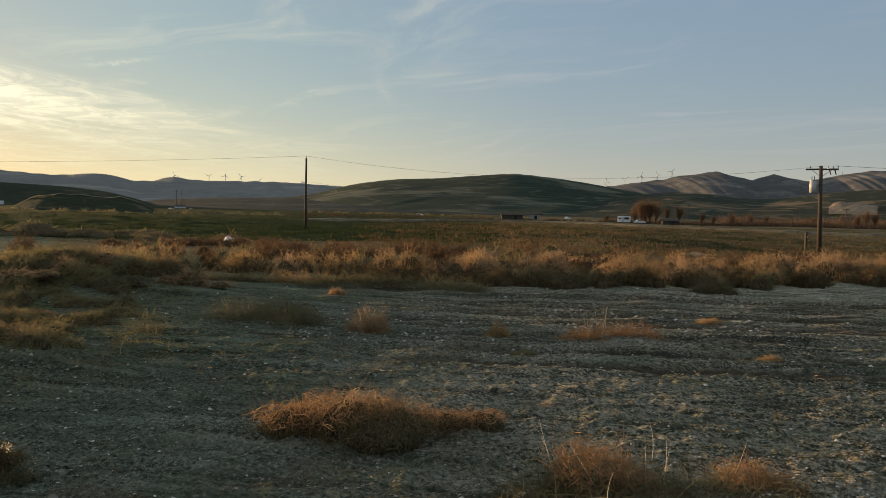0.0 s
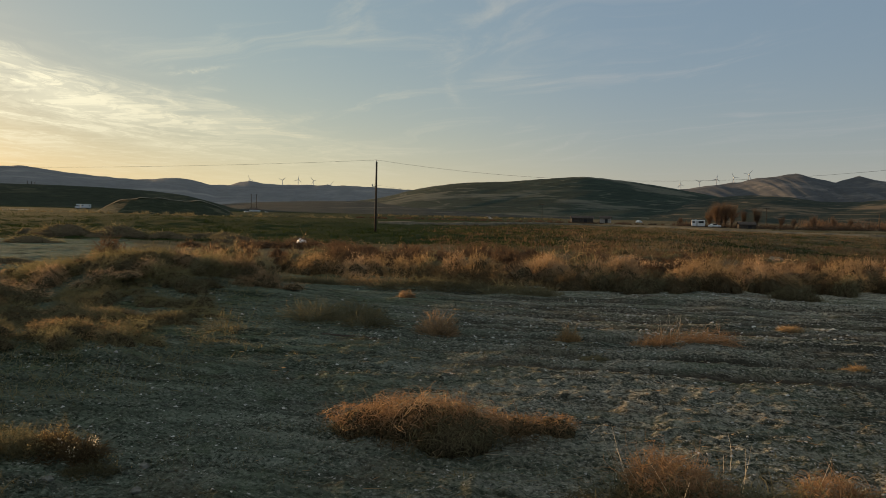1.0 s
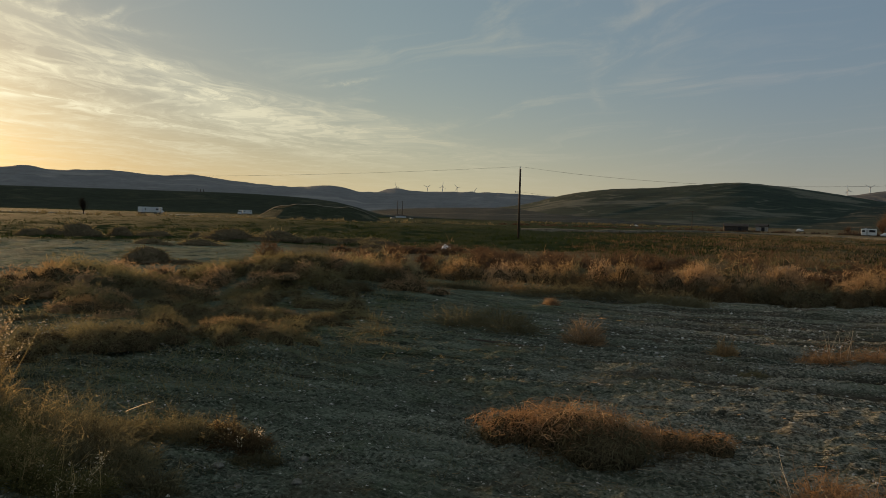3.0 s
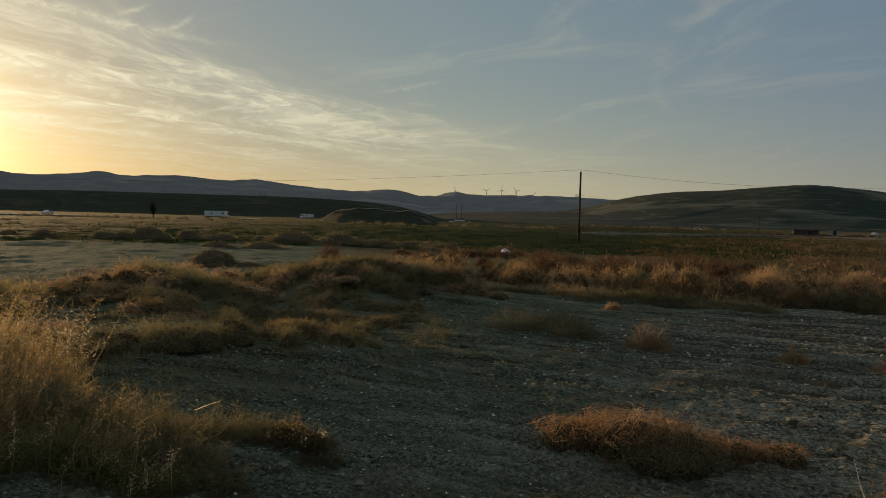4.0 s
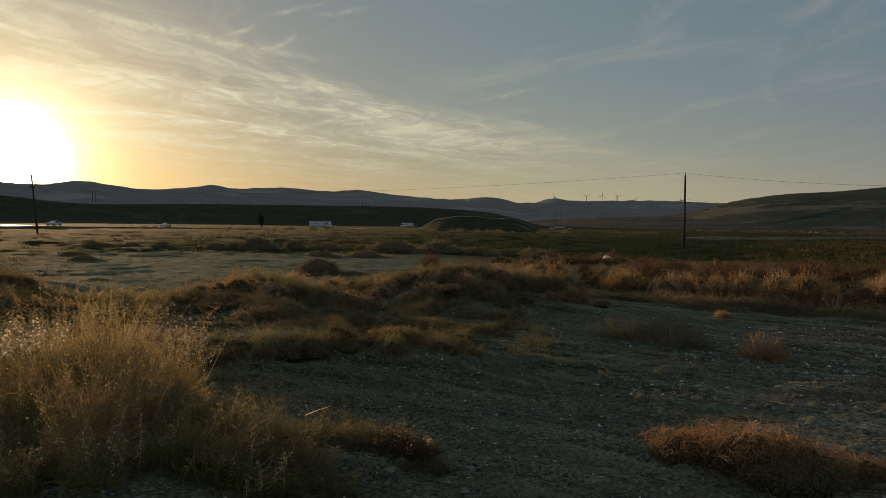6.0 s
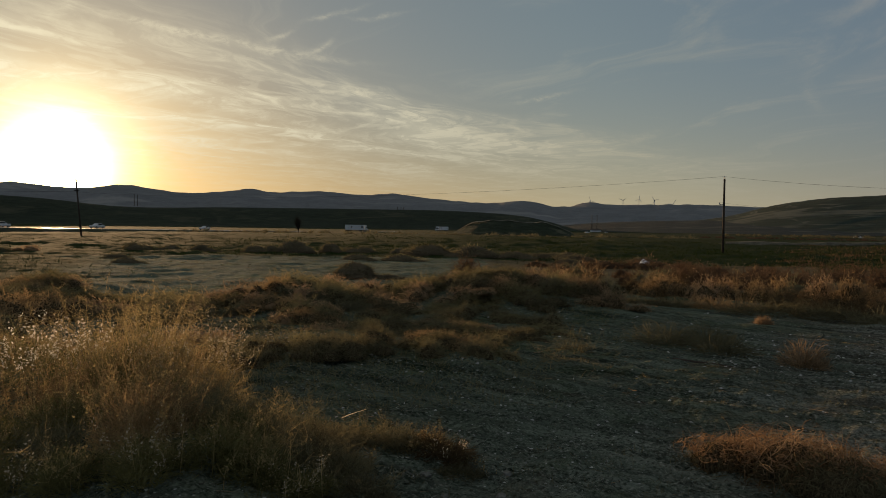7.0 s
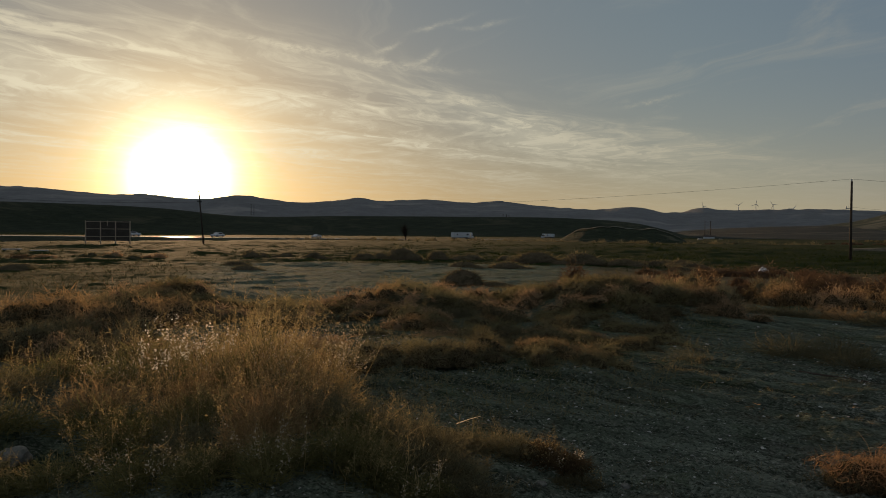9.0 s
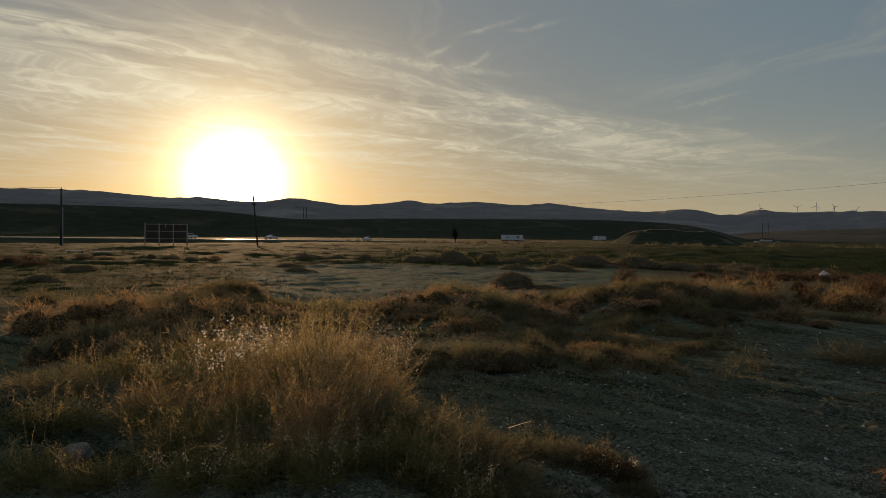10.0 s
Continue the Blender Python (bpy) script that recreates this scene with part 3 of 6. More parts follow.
hill("backdrop_peaks", [(-8, 1.4), (-12.3, 2.11), (-14.7, 2.47), (-16.2, 2.68), (-17.1, 2.92), (-18.2, 3.02), (-19.6, 3.27), (-20.7, 2.95), (-22, 2.66), (-23.4, 3.09), (-24.3, 2.82), (-25.5, 2.6), (-27.5, 3.03), (-29.2, 3.28), (-31, 3.3), (-36, 3.0)], 3400, 1300, -6, M_HILL_PEAK, "bare folded peaks, blue haze and sunlit patches put into their colour", 0.20, 0.05, 0.012, 5, 0.95, 0.75, -3.6, 1.0, 0.9, -3.5)
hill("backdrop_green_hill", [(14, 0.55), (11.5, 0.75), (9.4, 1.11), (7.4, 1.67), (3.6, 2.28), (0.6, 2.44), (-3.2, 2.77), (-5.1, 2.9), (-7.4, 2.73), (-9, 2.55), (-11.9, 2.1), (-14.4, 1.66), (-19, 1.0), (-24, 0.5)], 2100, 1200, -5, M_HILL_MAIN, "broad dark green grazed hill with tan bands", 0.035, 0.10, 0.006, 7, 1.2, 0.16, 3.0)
hill("backdrop_foothill", [(-10, 0.9), (-13, 1.3), (-16.3, 1.72), (-19, 1.66), (-21.6, 1.36), (-24.5, 1.49), (-27.2, 1.86), (-30.1, 2.11), (-36, 2.2)], 1700, 900, -5, M_HILL_FOOT, "brown and green rolling foothill below the peaks", 0.07, 0.1, 0.01, 9, 1.3, 0.3, 2.5)
M_CUT = plain("pale_cut_earth", (0.302, 0.238, 0.180), 0.95, 0, 0.45, 0.06, 0.1)
hill("backdrop_cut_bank", [(-26.9, 0.93), (-27.2, 1.2), (-27.5, 1.27), (-28.0, 1.14), (-28.6, 1.2), (-29.2, 1.12), (-29.7, 0.95)], 1180, 60, 10, M_CUT, "pale bare cut earth bank on the foothill", 0.10, 0.05, 0.02, 17)
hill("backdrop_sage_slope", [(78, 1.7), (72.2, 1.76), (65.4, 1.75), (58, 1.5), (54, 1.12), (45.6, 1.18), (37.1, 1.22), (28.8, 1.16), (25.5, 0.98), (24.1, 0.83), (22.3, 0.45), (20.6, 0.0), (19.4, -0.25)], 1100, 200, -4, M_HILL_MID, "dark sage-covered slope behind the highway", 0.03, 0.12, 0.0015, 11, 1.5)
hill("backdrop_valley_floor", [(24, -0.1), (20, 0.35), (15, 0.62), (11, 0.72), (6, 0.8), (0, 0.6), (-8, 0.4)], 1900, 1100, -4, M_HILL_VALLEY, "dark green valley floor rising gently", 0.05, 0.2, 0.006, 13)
hill("spoil_mound", [(30.3, -0.75), (29.5, -0.45), (28.4, 0.22), (27, 0.5), (25.4, 0.54), (24.1, 0.39), (22.6, 0.40), (21.6, 0.05), (20.7, -0.35), (20.2, -0.75)], 330, 45, -2.6, M_MOUND, "dark grassed spoil mound with a pale track over it", 0.10, 0.06, 0.012, 15)


def crest_track(crest, distance, depth, base, s0, s1, mat, label):
    """A worn pale track along the shoulder of a mound."""
    lo, hi = min(c[0] for c in crest) + 0.5, max(c[0] for c in crest) - 0.5
    az = np.arange(lo, hi, 0.06)
    top = EYE + distance * np.tan(np.radians(smooth_profile(crest, az)))
    verts = []
    for s in (s0, s1):
        rise = (s * s * (3 - 2 * s)) * 0.55 + s * 0.45
        R = distance + depth * (s - 1)
        w = 0.12 * np.sin(az * 5.0)
        verts += np.stack([-np.sin(np.radians(az)) * R, np.cos(np.radians(az)) * R, base + (top - base) * rise + 0.16 + w], -1).tolist()
    n = len(az)
    ob = mesh_object("dirt_track", verts, [(k, n + k, n + k + 1, k + 1) for k in range(n - 1)], mat)
    return tagged(ob, label, "track", kind="structure")


M_TRACK = plain("pale_dusty_track", (0.20, 0.19, 0.15), 0.95, 0, 0.5, 0.35, 0.1)
crest_track([(30.3, -0.75), (29.5, -0.45), (28.4, 0.22), (27, 0.5), (25.4, 0.54), (24.1, 0.39), (22.6, 0.40), (21.6, 0.05), (20.7, -0.35), (20.2, -0.75)], 330, 45, -2.6, 0.93, 0.99, M_TRACK, "narrow pale dirt track along the spoil mound crest")


# ---- plants ----
def ribbons(start, way, length, width, seg, rng, curl=1.0, droop=0.0, coil=False):
    """Thin tapering bent blades as arrays of vertices and faces."""
    n = len(start)
    d = way / np.linalg.norm(way, axis=1, keepdims=True)
    bend = rng.normal(size=(n, 3)) * curl
    side = np.cross(d, rng.normal(size=(n, 3)))
    side /= np.linalg.norm(side, axis=1, keepdims=True) + 1e-9
    p, rows = start.copy(), []
    for k in range(seg + 1):
        w = (width * (1.0 - 0.75 * k / seg) * 0.5)[:, None]
        rows += [p - side * w, p + side * w]
        p = p + d * (length / seg)[:, None]
        if coil:
            d = d + np.cross(bend, d) / seg + np.array([0, 0, -droop / seg])
        else:
            d = d + (bend - d * (bend * d).sum(1, keepdims=True)) / seg + np.array([0, 0, -droop / seg])
        d /= np.linalg.norm(d, axis=1, keepdims=True)
    m = 2 * (seg + 1)
    verts = np.stack(rows, 1).reshape(-1, 3)
    base = (np.arange(n) * m)[:, None]
    quads = np.concatenate([base + np.array([2 * k, 2 * k + 1, 2 * k + 3, 2 * k + 2]) for k in range(seg)], 1).reshape(-1, 4)
    return verts, quads


def chips(at, size, rng):
    """Small bent flakes: seeds, husks and leaves."""
    n = len(at)
    a, b = rng.normal(size=(n, 3)), rng.normal(size=(n, 3))
    a = a / np.linalg.norm(a, axis=1, keepdims=True) * size[:, None]
    b = b / np.linalg.norm(b, axis=1, keepdims=True) * size[:, None] * 0.6
    verts = np.stack([at - a, at + b, at + a, at - b], 1).reshape(-1, 3)
    return verts, np.arange(4 * n).reshape(-1, 4)


def join(*pairs):
    vs, fs, k = [], [], 0
    for v, f in pairs:
        vs.append(v)
        fs.append(f + k)
        k += len(v)
    return np.concatenate(vs), np.concatenate(fs)


def core_dome(lobes, size, rng):
    """Lumpy domes: unseen cores added inside bushes to block light, and bodies of heaps."""
    out = []
    for x, y, rx, ry, h in lobes:
        v = []
        for j in range(6):
            e = math.pi / 2 * j / 5.3
            for i in range(12):
                a = 2 * math.pi * (i + 0.5 * (j % 2)) / 12
                k = size * rng.uniform(0.88, 1.1)
                v.append((x + rx * k * math.cos(a) * math.cos(e), y + ry * k * math.sin(a) * math.cos(e), h * k * math.sin(e)))
        f = [(j * 12 + i, j * 12 + (i + 1) % 12, j * 12 + 12 + (i + 1) % 12, j * 12 + 12 + i) for j in range(5) for i in range(12)]
        out.append((np.array(v), np.array(f)))
    return join(*out)


def halves(vf):
    """Four-sided faces cut into triangles."""
    v, f = vf
    return v, np.concatenate([f[:, [0, 1, 2]], f[:, [0, 2, 3]]])


def needles(vf):
    """Thin blades as single pointed triangles."""
    return vf[0], vf[1][:, :3]


def data_of(name, vf, mat, core=None):
    n_twigs = len(vf[1])
    if core is not None:
        vf = join(vf, core)
    v, f = vf
    me = bpy.data.meshes.new(name)
    me.vertices.add(len(v))
    me.vertices.foreach_set("co", v.astype(np.float32).ravel())
    me.loops.add(f.size)
    me.loops.foreach_set("vertex_index", f.astype(np.int32).ravel())
    me.polygons.add(len(f))
    me.polygons.foreach_set("loop_start", np.arange(0, f.size, f.shape[1], dtype=np.int32))
    me.update(calc_edges=True)
    me.materials.append(mat)
    # the added core carries its own dark shade colour
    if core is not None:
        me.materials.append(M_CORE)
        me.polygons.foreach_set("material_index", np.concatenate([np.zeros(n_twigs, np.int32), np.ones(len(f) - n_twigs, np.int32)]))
    return me


def ball_points(n, rng):
    p = rng.normal(size=(n, 3))
    return p / np.linalg.norm(p, axis=1, keepdims=True)


def tangle(lobes, n, width, rng, seg=4, curl=1.6, reach=0.55, low=0.0, high=1.0, out_way=0.5):
    """A low tumbleweed heap: curled stalks wound round the lobes of a dome."""
    out = []
    total = sum(l[2] * l[3] for l in lobes)
    for x, y, rx, ry, h in lobes:
        m = int(n * rx * ry / total)
        p = ball_points(m, rng)
        p[:, 2] = low + (high - low) * np.abs(p[:, 2])
        p *= rng.uniform(0.35, 1.0, (m, 1)) ** 0.5
        tang = np.cross(p, rng.normal(size=(m, 3))) + out_way * p + rng.normal(size=(m, 3)) * 0.3
        tang[:, 2] += 0.5 * out_way
        start = p * np.array([rx, ry, h * 0.92]) + np.array([x, y, 0.0])
        size = (rx + ry + h) / 3
        ln = size * reach * rng.uniform(0.5, 1.5, m)
        out.append(ribbons(start, tang * np.array([1, 1, 0.6 + 0.4 * h / max(rx, ry)]), ln, width * rng.uniform(0.5, 1.7, m), seg, rng, curl, 0.6, True))
    v, f = join(*out)
    v[:, 2] = np.abs(v[:, 2])
    return v, f


def brush(lobes, n, width, rng, seg=3, curl=1.2, inner=0.05, reach=0.30, loose=0.55):
    """A rounded bush of short fine twigs, denser towards the outside."""
    out = []
    total = sum(l[2] * l[3] for l in lobes)
    for x, y, rx, ry, h in lobes:
        m = int(n * rx * ry / total)
        p = ball_points(m, rng)
        p[:, 2] = np.abs(p[:, 2])
        lump = 0.80 + 0.20 * np.sin(3.0 * np.arctan2(p[:, 1], p[:, 0]) + rng.uniform(0, 6)) * np.sin(4 * p[:, 2] + rng.uniform(0, 6))
        u = rng.uniform(inner, 0.95, m)[:, None] ** 0.55
        s = np.array([rx, ry, h])
        start = p * s * u * lump[:, None] + np.array([x, y, 0.0])
        way = p * s + rng.normal(size=(m, 3)) * loose * s.mean() + np.array([0, 0, 0.16 * h])
        ln = s.mean() * reach * rng.uniform(0.4, 1.4, m)
        out.append(ribbons(start, way, ln, width * rng.uniform(0.6, 1.5, m), seg, rng, curl, 0.1))
    v, f = join(*out)
    v[:, 2] = np.maximum(v[:, 2], -0.02)
    return v, f


def husks(vf, share, size, rng):
    """Small husks hung on the twigs of a bush."""
    v = vf[0]
    p = v[rng.randint(0, len(v), share)]
    p = p[p[:, 2] > 0.42 * p[:, 2].max()]
    return chips(p + rng.normal(size=p.shape) * size, size * rng.uniform(0.5, 1.3, len(p)), rng)


def stems(n, spread, h, width, rng, lean=0.35, seg=5, centre=(0, 0)):
    """Upright bare stalks; returns the blades and points along their upper halves."""
    a, r = rng.uniform(0, 6.283, n), spread * np.sqrt(rng.uniform(0, 1, n))
    start = np.stack([centre[0] + r * np.cos(a), centre[1] + r * np.sin(a), np.zeros(n)], 1)
    way = np.stack([np.cos(a), np.sin(a), np.zeros(n)], 1) * (lean * rng.uniform(0.2, 1.2, (n, 1))) + np.array([0, 0, 1.0]) + rng.normal(size=(n, 3)) * 0.08
    ln = h * rng.uniform(0.55, 1.1, n)
    v, f = ribbons(start, way, ln, width * np.ones(n), seg, rng, 0.35, 0.15)
    return (v, f), v.reshape(n, seg + 1, 2, 3).mean(2)


def seeds_on(tips, per, size, rng, spread=0.02):
    """Seed heads along the upper half of each stem."""
    n, k, _ = tips.shape
    t = rng.uniform(0.55, 1.0, (n, per)) * (k - 1)
    i = np.clip(t.astype(int), 0, k - 2)
    w = (t - i)[..., None]
    idx = np.arange(n)[:, None]
    p = tips[idx, i] * (1 - w) + tips[idx, i + 1] * w
    p = p.reshape(-1, 3) + rng.normal(size=(n * per, 3)) * spread
    return chips(p, size * rng.uniform(0.5, 1.3, n * per), rng)


def put(me_or_none, name, x, y, turn, scale=(1, 1, 1), sink=0.02, **tags):
    ob = new(name, me_or_none)
    ob.matrix_basis = pose(x, y, ground_z(x, y) - sink, 0, 0, turn) @ Matrix.Diagonal((*scale, 1))
    return tagged(ob, **tags)


def near_plant(name, x, y, parts, turn=0.0, **tags):
    """A close plant: an empty at its foot with its stalks, seed heads and loose stalks as parts."""
    e = put(None, name, x, y, turn, **tags)
    for pname, vf, mat in parts:
        o = new(pname, data_of(pname, vf, mat))
        o.parent = e
        if len(vf[1]) > 12:
            o["kind"] = "stuff"
    return e


RNG = np.random.RandomState(11)


def rng_of(k):
    return np.random.RandomState(1000 + k)


# the tumbleweed heaps on the open lot
r = rng_of(1)
# orange on top and grey-brown below: lit tops and shaded lower stalks by colour
HEAP = [(0.14, -0.24, 0.34, 0.26, 0.24), (-0.10, -0.02, 0.42, 0.30, 0.31), (-0.52, 0.0, 0.30, 0.24, 0.23), (0.22, -0.04, 0.28, 0.24, 0.25), (0.55, 0.16, 0.28, 0.18, 0.15), (0.82, 0.22, 0.22, 0.16, 0.15)]
heap = near_plant("tumbleweed", -0.50, 5.30, [
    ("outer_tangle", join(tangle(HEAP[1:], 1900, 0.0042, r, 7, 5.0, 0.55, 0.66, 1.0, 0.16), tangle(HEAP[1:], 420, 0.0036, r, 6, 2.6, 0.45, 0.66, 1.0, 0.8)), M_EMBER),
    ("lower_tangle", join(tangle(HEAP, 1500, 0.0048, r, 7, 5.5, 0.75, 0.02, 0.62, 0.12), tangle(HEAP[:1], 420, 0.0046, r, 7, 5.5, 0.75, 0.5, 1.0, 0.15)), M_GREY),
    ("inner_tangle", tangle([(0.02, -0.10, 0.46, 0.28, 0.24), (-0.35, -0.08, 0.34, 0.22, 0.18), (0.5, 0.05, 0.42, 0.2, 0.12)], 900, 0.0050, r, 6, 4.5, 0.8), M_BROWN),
    ("pale_straw", tangle([(-0.10, -0.04, 0.43, 0.31, 0.32), (0.3, 0.0, 0.35, 0.25, 0.22)], 300, 0.0055, r, 7, 3.4, 0.8, 0.1, 1.0, 0.2), M_TAN),
    ("loose_straw", join(ribbons(np.array([[-0.62, 0.02, 0.20], [0.10, -0.32, 0.03], [0.35, -0.36, 0.02], [1.0, 0.0, 0.02]]), np.array([[-0.9, 0.2, 0.05], [0.7, -0.5, 0.0], [0.8, 0.1, 0.0], [0.5, -0.3, 0.6]]), np.array([0.22, 0.36, 0.2, 0.3]), np.array([0.012, 0.010, 0.008, 0.008]), 6, r, 0.5)), M_PALE)],
    label="rust-brown tangled tumbleweed heap lying on gravel", category="tumbleweed", group="tumbleweeds on the lot")
# an added dark dome in each lobe keeps sunlight from passing through
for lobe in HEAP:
    heart = new("shade_core", data_of("shade_core", core_dome([lobe], 0.78, r), M_CORE))
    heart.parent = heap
r = rng_of(2)
st, tips = stems(16, 0.75, 0.40, 0.0055, r, 0.7)
# again orange for the lit top and grey for the shaded foot
near_plant("tumbleweed", 1.10, 4.20, [
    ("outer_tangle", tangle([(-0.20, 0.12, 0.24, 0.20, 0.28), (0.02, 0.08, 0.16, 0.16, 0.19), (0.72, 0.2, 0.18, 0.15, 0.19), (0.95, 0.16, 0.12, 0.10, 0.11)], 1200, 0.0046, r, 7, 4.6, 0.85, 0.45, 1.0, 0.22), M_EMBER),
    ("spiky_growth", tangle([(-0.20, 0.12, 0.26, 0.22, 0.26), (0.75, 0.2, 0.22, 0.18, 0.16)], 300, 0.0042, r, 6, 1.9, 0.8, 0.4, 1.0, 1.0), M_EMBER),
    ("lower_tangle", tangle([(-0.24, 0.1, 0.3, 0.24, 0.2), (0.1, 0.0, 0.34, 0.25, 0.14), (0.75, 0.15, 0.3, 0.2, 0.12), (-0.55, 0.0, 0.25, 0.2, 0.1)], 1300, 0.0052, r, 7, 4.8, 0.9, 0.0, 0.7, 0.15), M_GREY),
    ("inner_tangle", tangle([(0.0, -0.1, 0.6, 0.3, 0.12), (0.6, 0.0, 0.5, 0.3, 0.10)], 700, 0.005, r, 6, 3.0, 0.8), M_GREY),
    ("bare_growth", st, M_PALE)],
    label="orange-brown tumbleweed with bare pale stalks on gravel", category="tumbleweed", group="tumbleweeds on the lot")
r = rng_of(3)
st, tips = stems(10, 0.16, 0.62, 0.005, r, 0.20, centre=(-0.12, 0.05))
near_plant("grass_clump", 2.10, 9.55, [
    ("blade_mass", tangle([(0, 0, 0.46, 0.26, 0.17), (0.42, 0.05, 0.32, 0.22, 0.20), (-0.4, 0, 0.2, 0.2, 0.08)], 1000, 0.0062, r, 6, 2.6, 0.8, 0.1, 1.0, 0.5), M_EMBER),
    ("tall_growth", st, M_PALE)],
    label="low orange dry grass clump with tall pale stems", category="grass", group="grass clumps on the lot")
for k, (x, y, rx, h, mat, lab) in enumerate([
        (0.74, 9.65, 0.20, 0.27, M_RUST, "small rust-coloured dry weed on gravel"), (-0.94, 9.85, 0.34, 0.36, M_TAN, "rounded tan dry weed on gravel"),
        (-2.75, 10.5, 0.62, 0.30, M_GREY, "grey-brown dead weed patch on silt"), (-1.95, 10.15, 0.50, 0.22, M_GREY, "grey-brown dead weed patch on silt"),
        (-2.30, 11.0, 0.55, 0.30, M_GREY, "grey-brown dead weed patch on silt"), (-1.95, 14.1, 0.20, 0.16, M_TAN, "small tan dry tuft on silt"), (0.95, 8.5, 0.20, 0.07, M_GREY, "flat grey dead weed on gravel"),
        (-3.55, 9.1, 0.30, 0.36, M_GREY, "thin upright dry weed on silt"), (-3.45, 8.3, 0.28, 0.10, M_GREY, "thin flat dry weed on silt"), (3.6, 8.2, 0.16, 0.07, M_RUST, "flat rust-coloured dry tuft on gravel"),
        (4.1, 11.5, 0.25, 0.06, M_RUST, "flat rust-coloured dry tuft on gravel"), (5.5, 9.3, 0.3, 0.05, M_TAN, "flat tan dry tuft on gravel")]):
    r = rng_of(20 + k)
    st, tips = stems(10, rx * 0.8, h * 1.15, 0.0042, r, 0.4)
    near_plant("dry_weed", x, y, [
        ("twig_mass", brush([(0, 0, rx, rx * 0.8, h), (rx * 0.4, rx * 0.2, rx * 0.6, rx * 0.5, h * 0.7)], 260 if "thin" in lab else int((500 if mat is M_GREY else 900) + 1200 * rx), 0.0065, r, 3, 1.3, 0.05, 0.42, 0.4), mat),
        ("tall_growth", st, M_GREY if mat is M_GREY else M_TAN)], label=lab, category="weed", group="weeds on the lot")

# flat mats of wind-blown stalks in front of the bush belt
for k, (x, y, rx, ry, h, turn, mat) in enumerate([(-1.7, 15.6, 1.2, 0.35, 0.22, 4, M_GREY), (0.1, 15.3, 0.9, 0.35, 0.30, -8, M_GREY), (-3.2, 16.4, 1.0, 0.3, 0.12, 10, M_RUST), (-4.5, 15.9, 0.8, 0.25, 0.12, 0, M_GREY)]):
    r = rng_of(50 + k)
    put(data_of("stalk_mat", tangle([(0, 0, rx, ry, h), (rx * 0.6, 0.05, rx * 0.6, ry * 0.8, h * 0.8)], 1500, 0.009, r), mat), "stalk_mat", x, y, turn,
        label="low mat of wind-blown dead stalks on silt", category="dead stalks", group="stalk mats")

# the weeds on the spoil bank, close to the camera
# grey and brown at the bank's near end stand for shade from taller plants
BANK = [  # x, y, radius, height, colour, stems with seed heads
    (-2.62, 4.42, 0.22, 0.12, M_BROWN, 4), (-2.85, 4.50, 0.26, 0.16, M_BROWN, 8), (-3.12, 4.45, 0.28, 0.20, M_GREY, 16), (-3.40, 4.22, 0.30, 0.19, M_GREY, 16), (-2.45, 4.25, 0.2, 0.08, M_GREY, 3),
    (-3.72, 4.12, 0.34, 0.20, M_GREY, 20), (-4.05, 4.05, 0.38, 0.22, M_GREY, 26), (-4.42, 3.95, 0.36, 0.26, M_GREY, 30), (-4.72, 3.75, 0.42, 0.32, M_OLIVE, 36), (-4.2, 3.45, 0.40, 0.30, M_GREY, 20),
    (-5.05, 4.35, 0.46, 0.56, M_GOLD, 90), (-5.45, 4.10, 0.48, 0.70, M_OLIVE, 90), (-5.75, 4.55, 0.46, 0.66, M_TAN, 80), (-4.85, 3.15, 0.44, 0.33, M_OLIVE, 34), (-5.35, 3.40, 0.46, 0.40, M_RUST, 40),
    (-6.10, 4.05, 0.48, 0.60, M_OLIVE, 50), (-6.45, 4.65, 0.46, 0.54, M_TAN, 60), (-5.05, 2.65, 0.44, 0.25, M_OLIVE, 20), (-5.70, 2.85, 0.46, 0.28, M_OLIVE, 24), (-6.35, 3.15, 0.50, 0.32, M_RUST, 30),
    (-6.95, 3.70, 0.50, 0.34, M_OLIVE, 26), (-4.45, 2.75, 0.36, 0.26, M_GREY, 20), (-6.2, 2.2, 0.46, 0.24, M_OLIVE, 20), (-7.1, 2.6, 0.5, 0.28, M_GREY, 20), (-7.6, 3.3, 0.5, 0.30, M_OLIVE, 18), (-6.9, 5.0, 0.44, 0.46, M_TAN, 50),
    (-7.6, 4.4, 0.5, 0.5, M_OLIVE, 44), (-3.75, 3.55, 0.30, 0.25, M_OLIVE, 24), (-3.45, 3.38, 0.28, 0.20, M_OLIVE, 20), (-3.15, 3.55, 0.32, 0.20, M_GREY, 16), (-3.6, 2.7, 0.30, 0.24, M_OLIVE, 22), (-3.9, 2.5, 0.30, 0.24, M_OLIVE, 22), (-3.2, 3.12, 0.30, 0.20, M_OLIVE, 16), (-4.1, 3.2, 0.34, 0.42, M_RUST, 40), (-3.95, 2.95, 0.36, 0.38, M_RUST, 36), (-4.35, 2.35, 0.36, 0.20, M_OLIVE, 20), (-4.9, 2.1, 0.38, 0.20, M_OLIVE, 16), (-5.4, 1.8, 0.4, 0.20, M_OLIVE, 12), (-3.45, 3.05, 0.32, 0.24, M_OLIVE, 18), (-2.62, 3.42, 0.26, 0.14, M_GREY, 8), (-2.88, 3.14, 0.28, 0.17, M_OLIVE, 10), (-2.95, 3.62, 0.30, 0.18, M_GREY, 14), (-3.3, 3.85, 0.32, 0.20, M_GREY, 18), (-3.65, 3.8, 0.32, 0.22, M_GREY, 20),
]
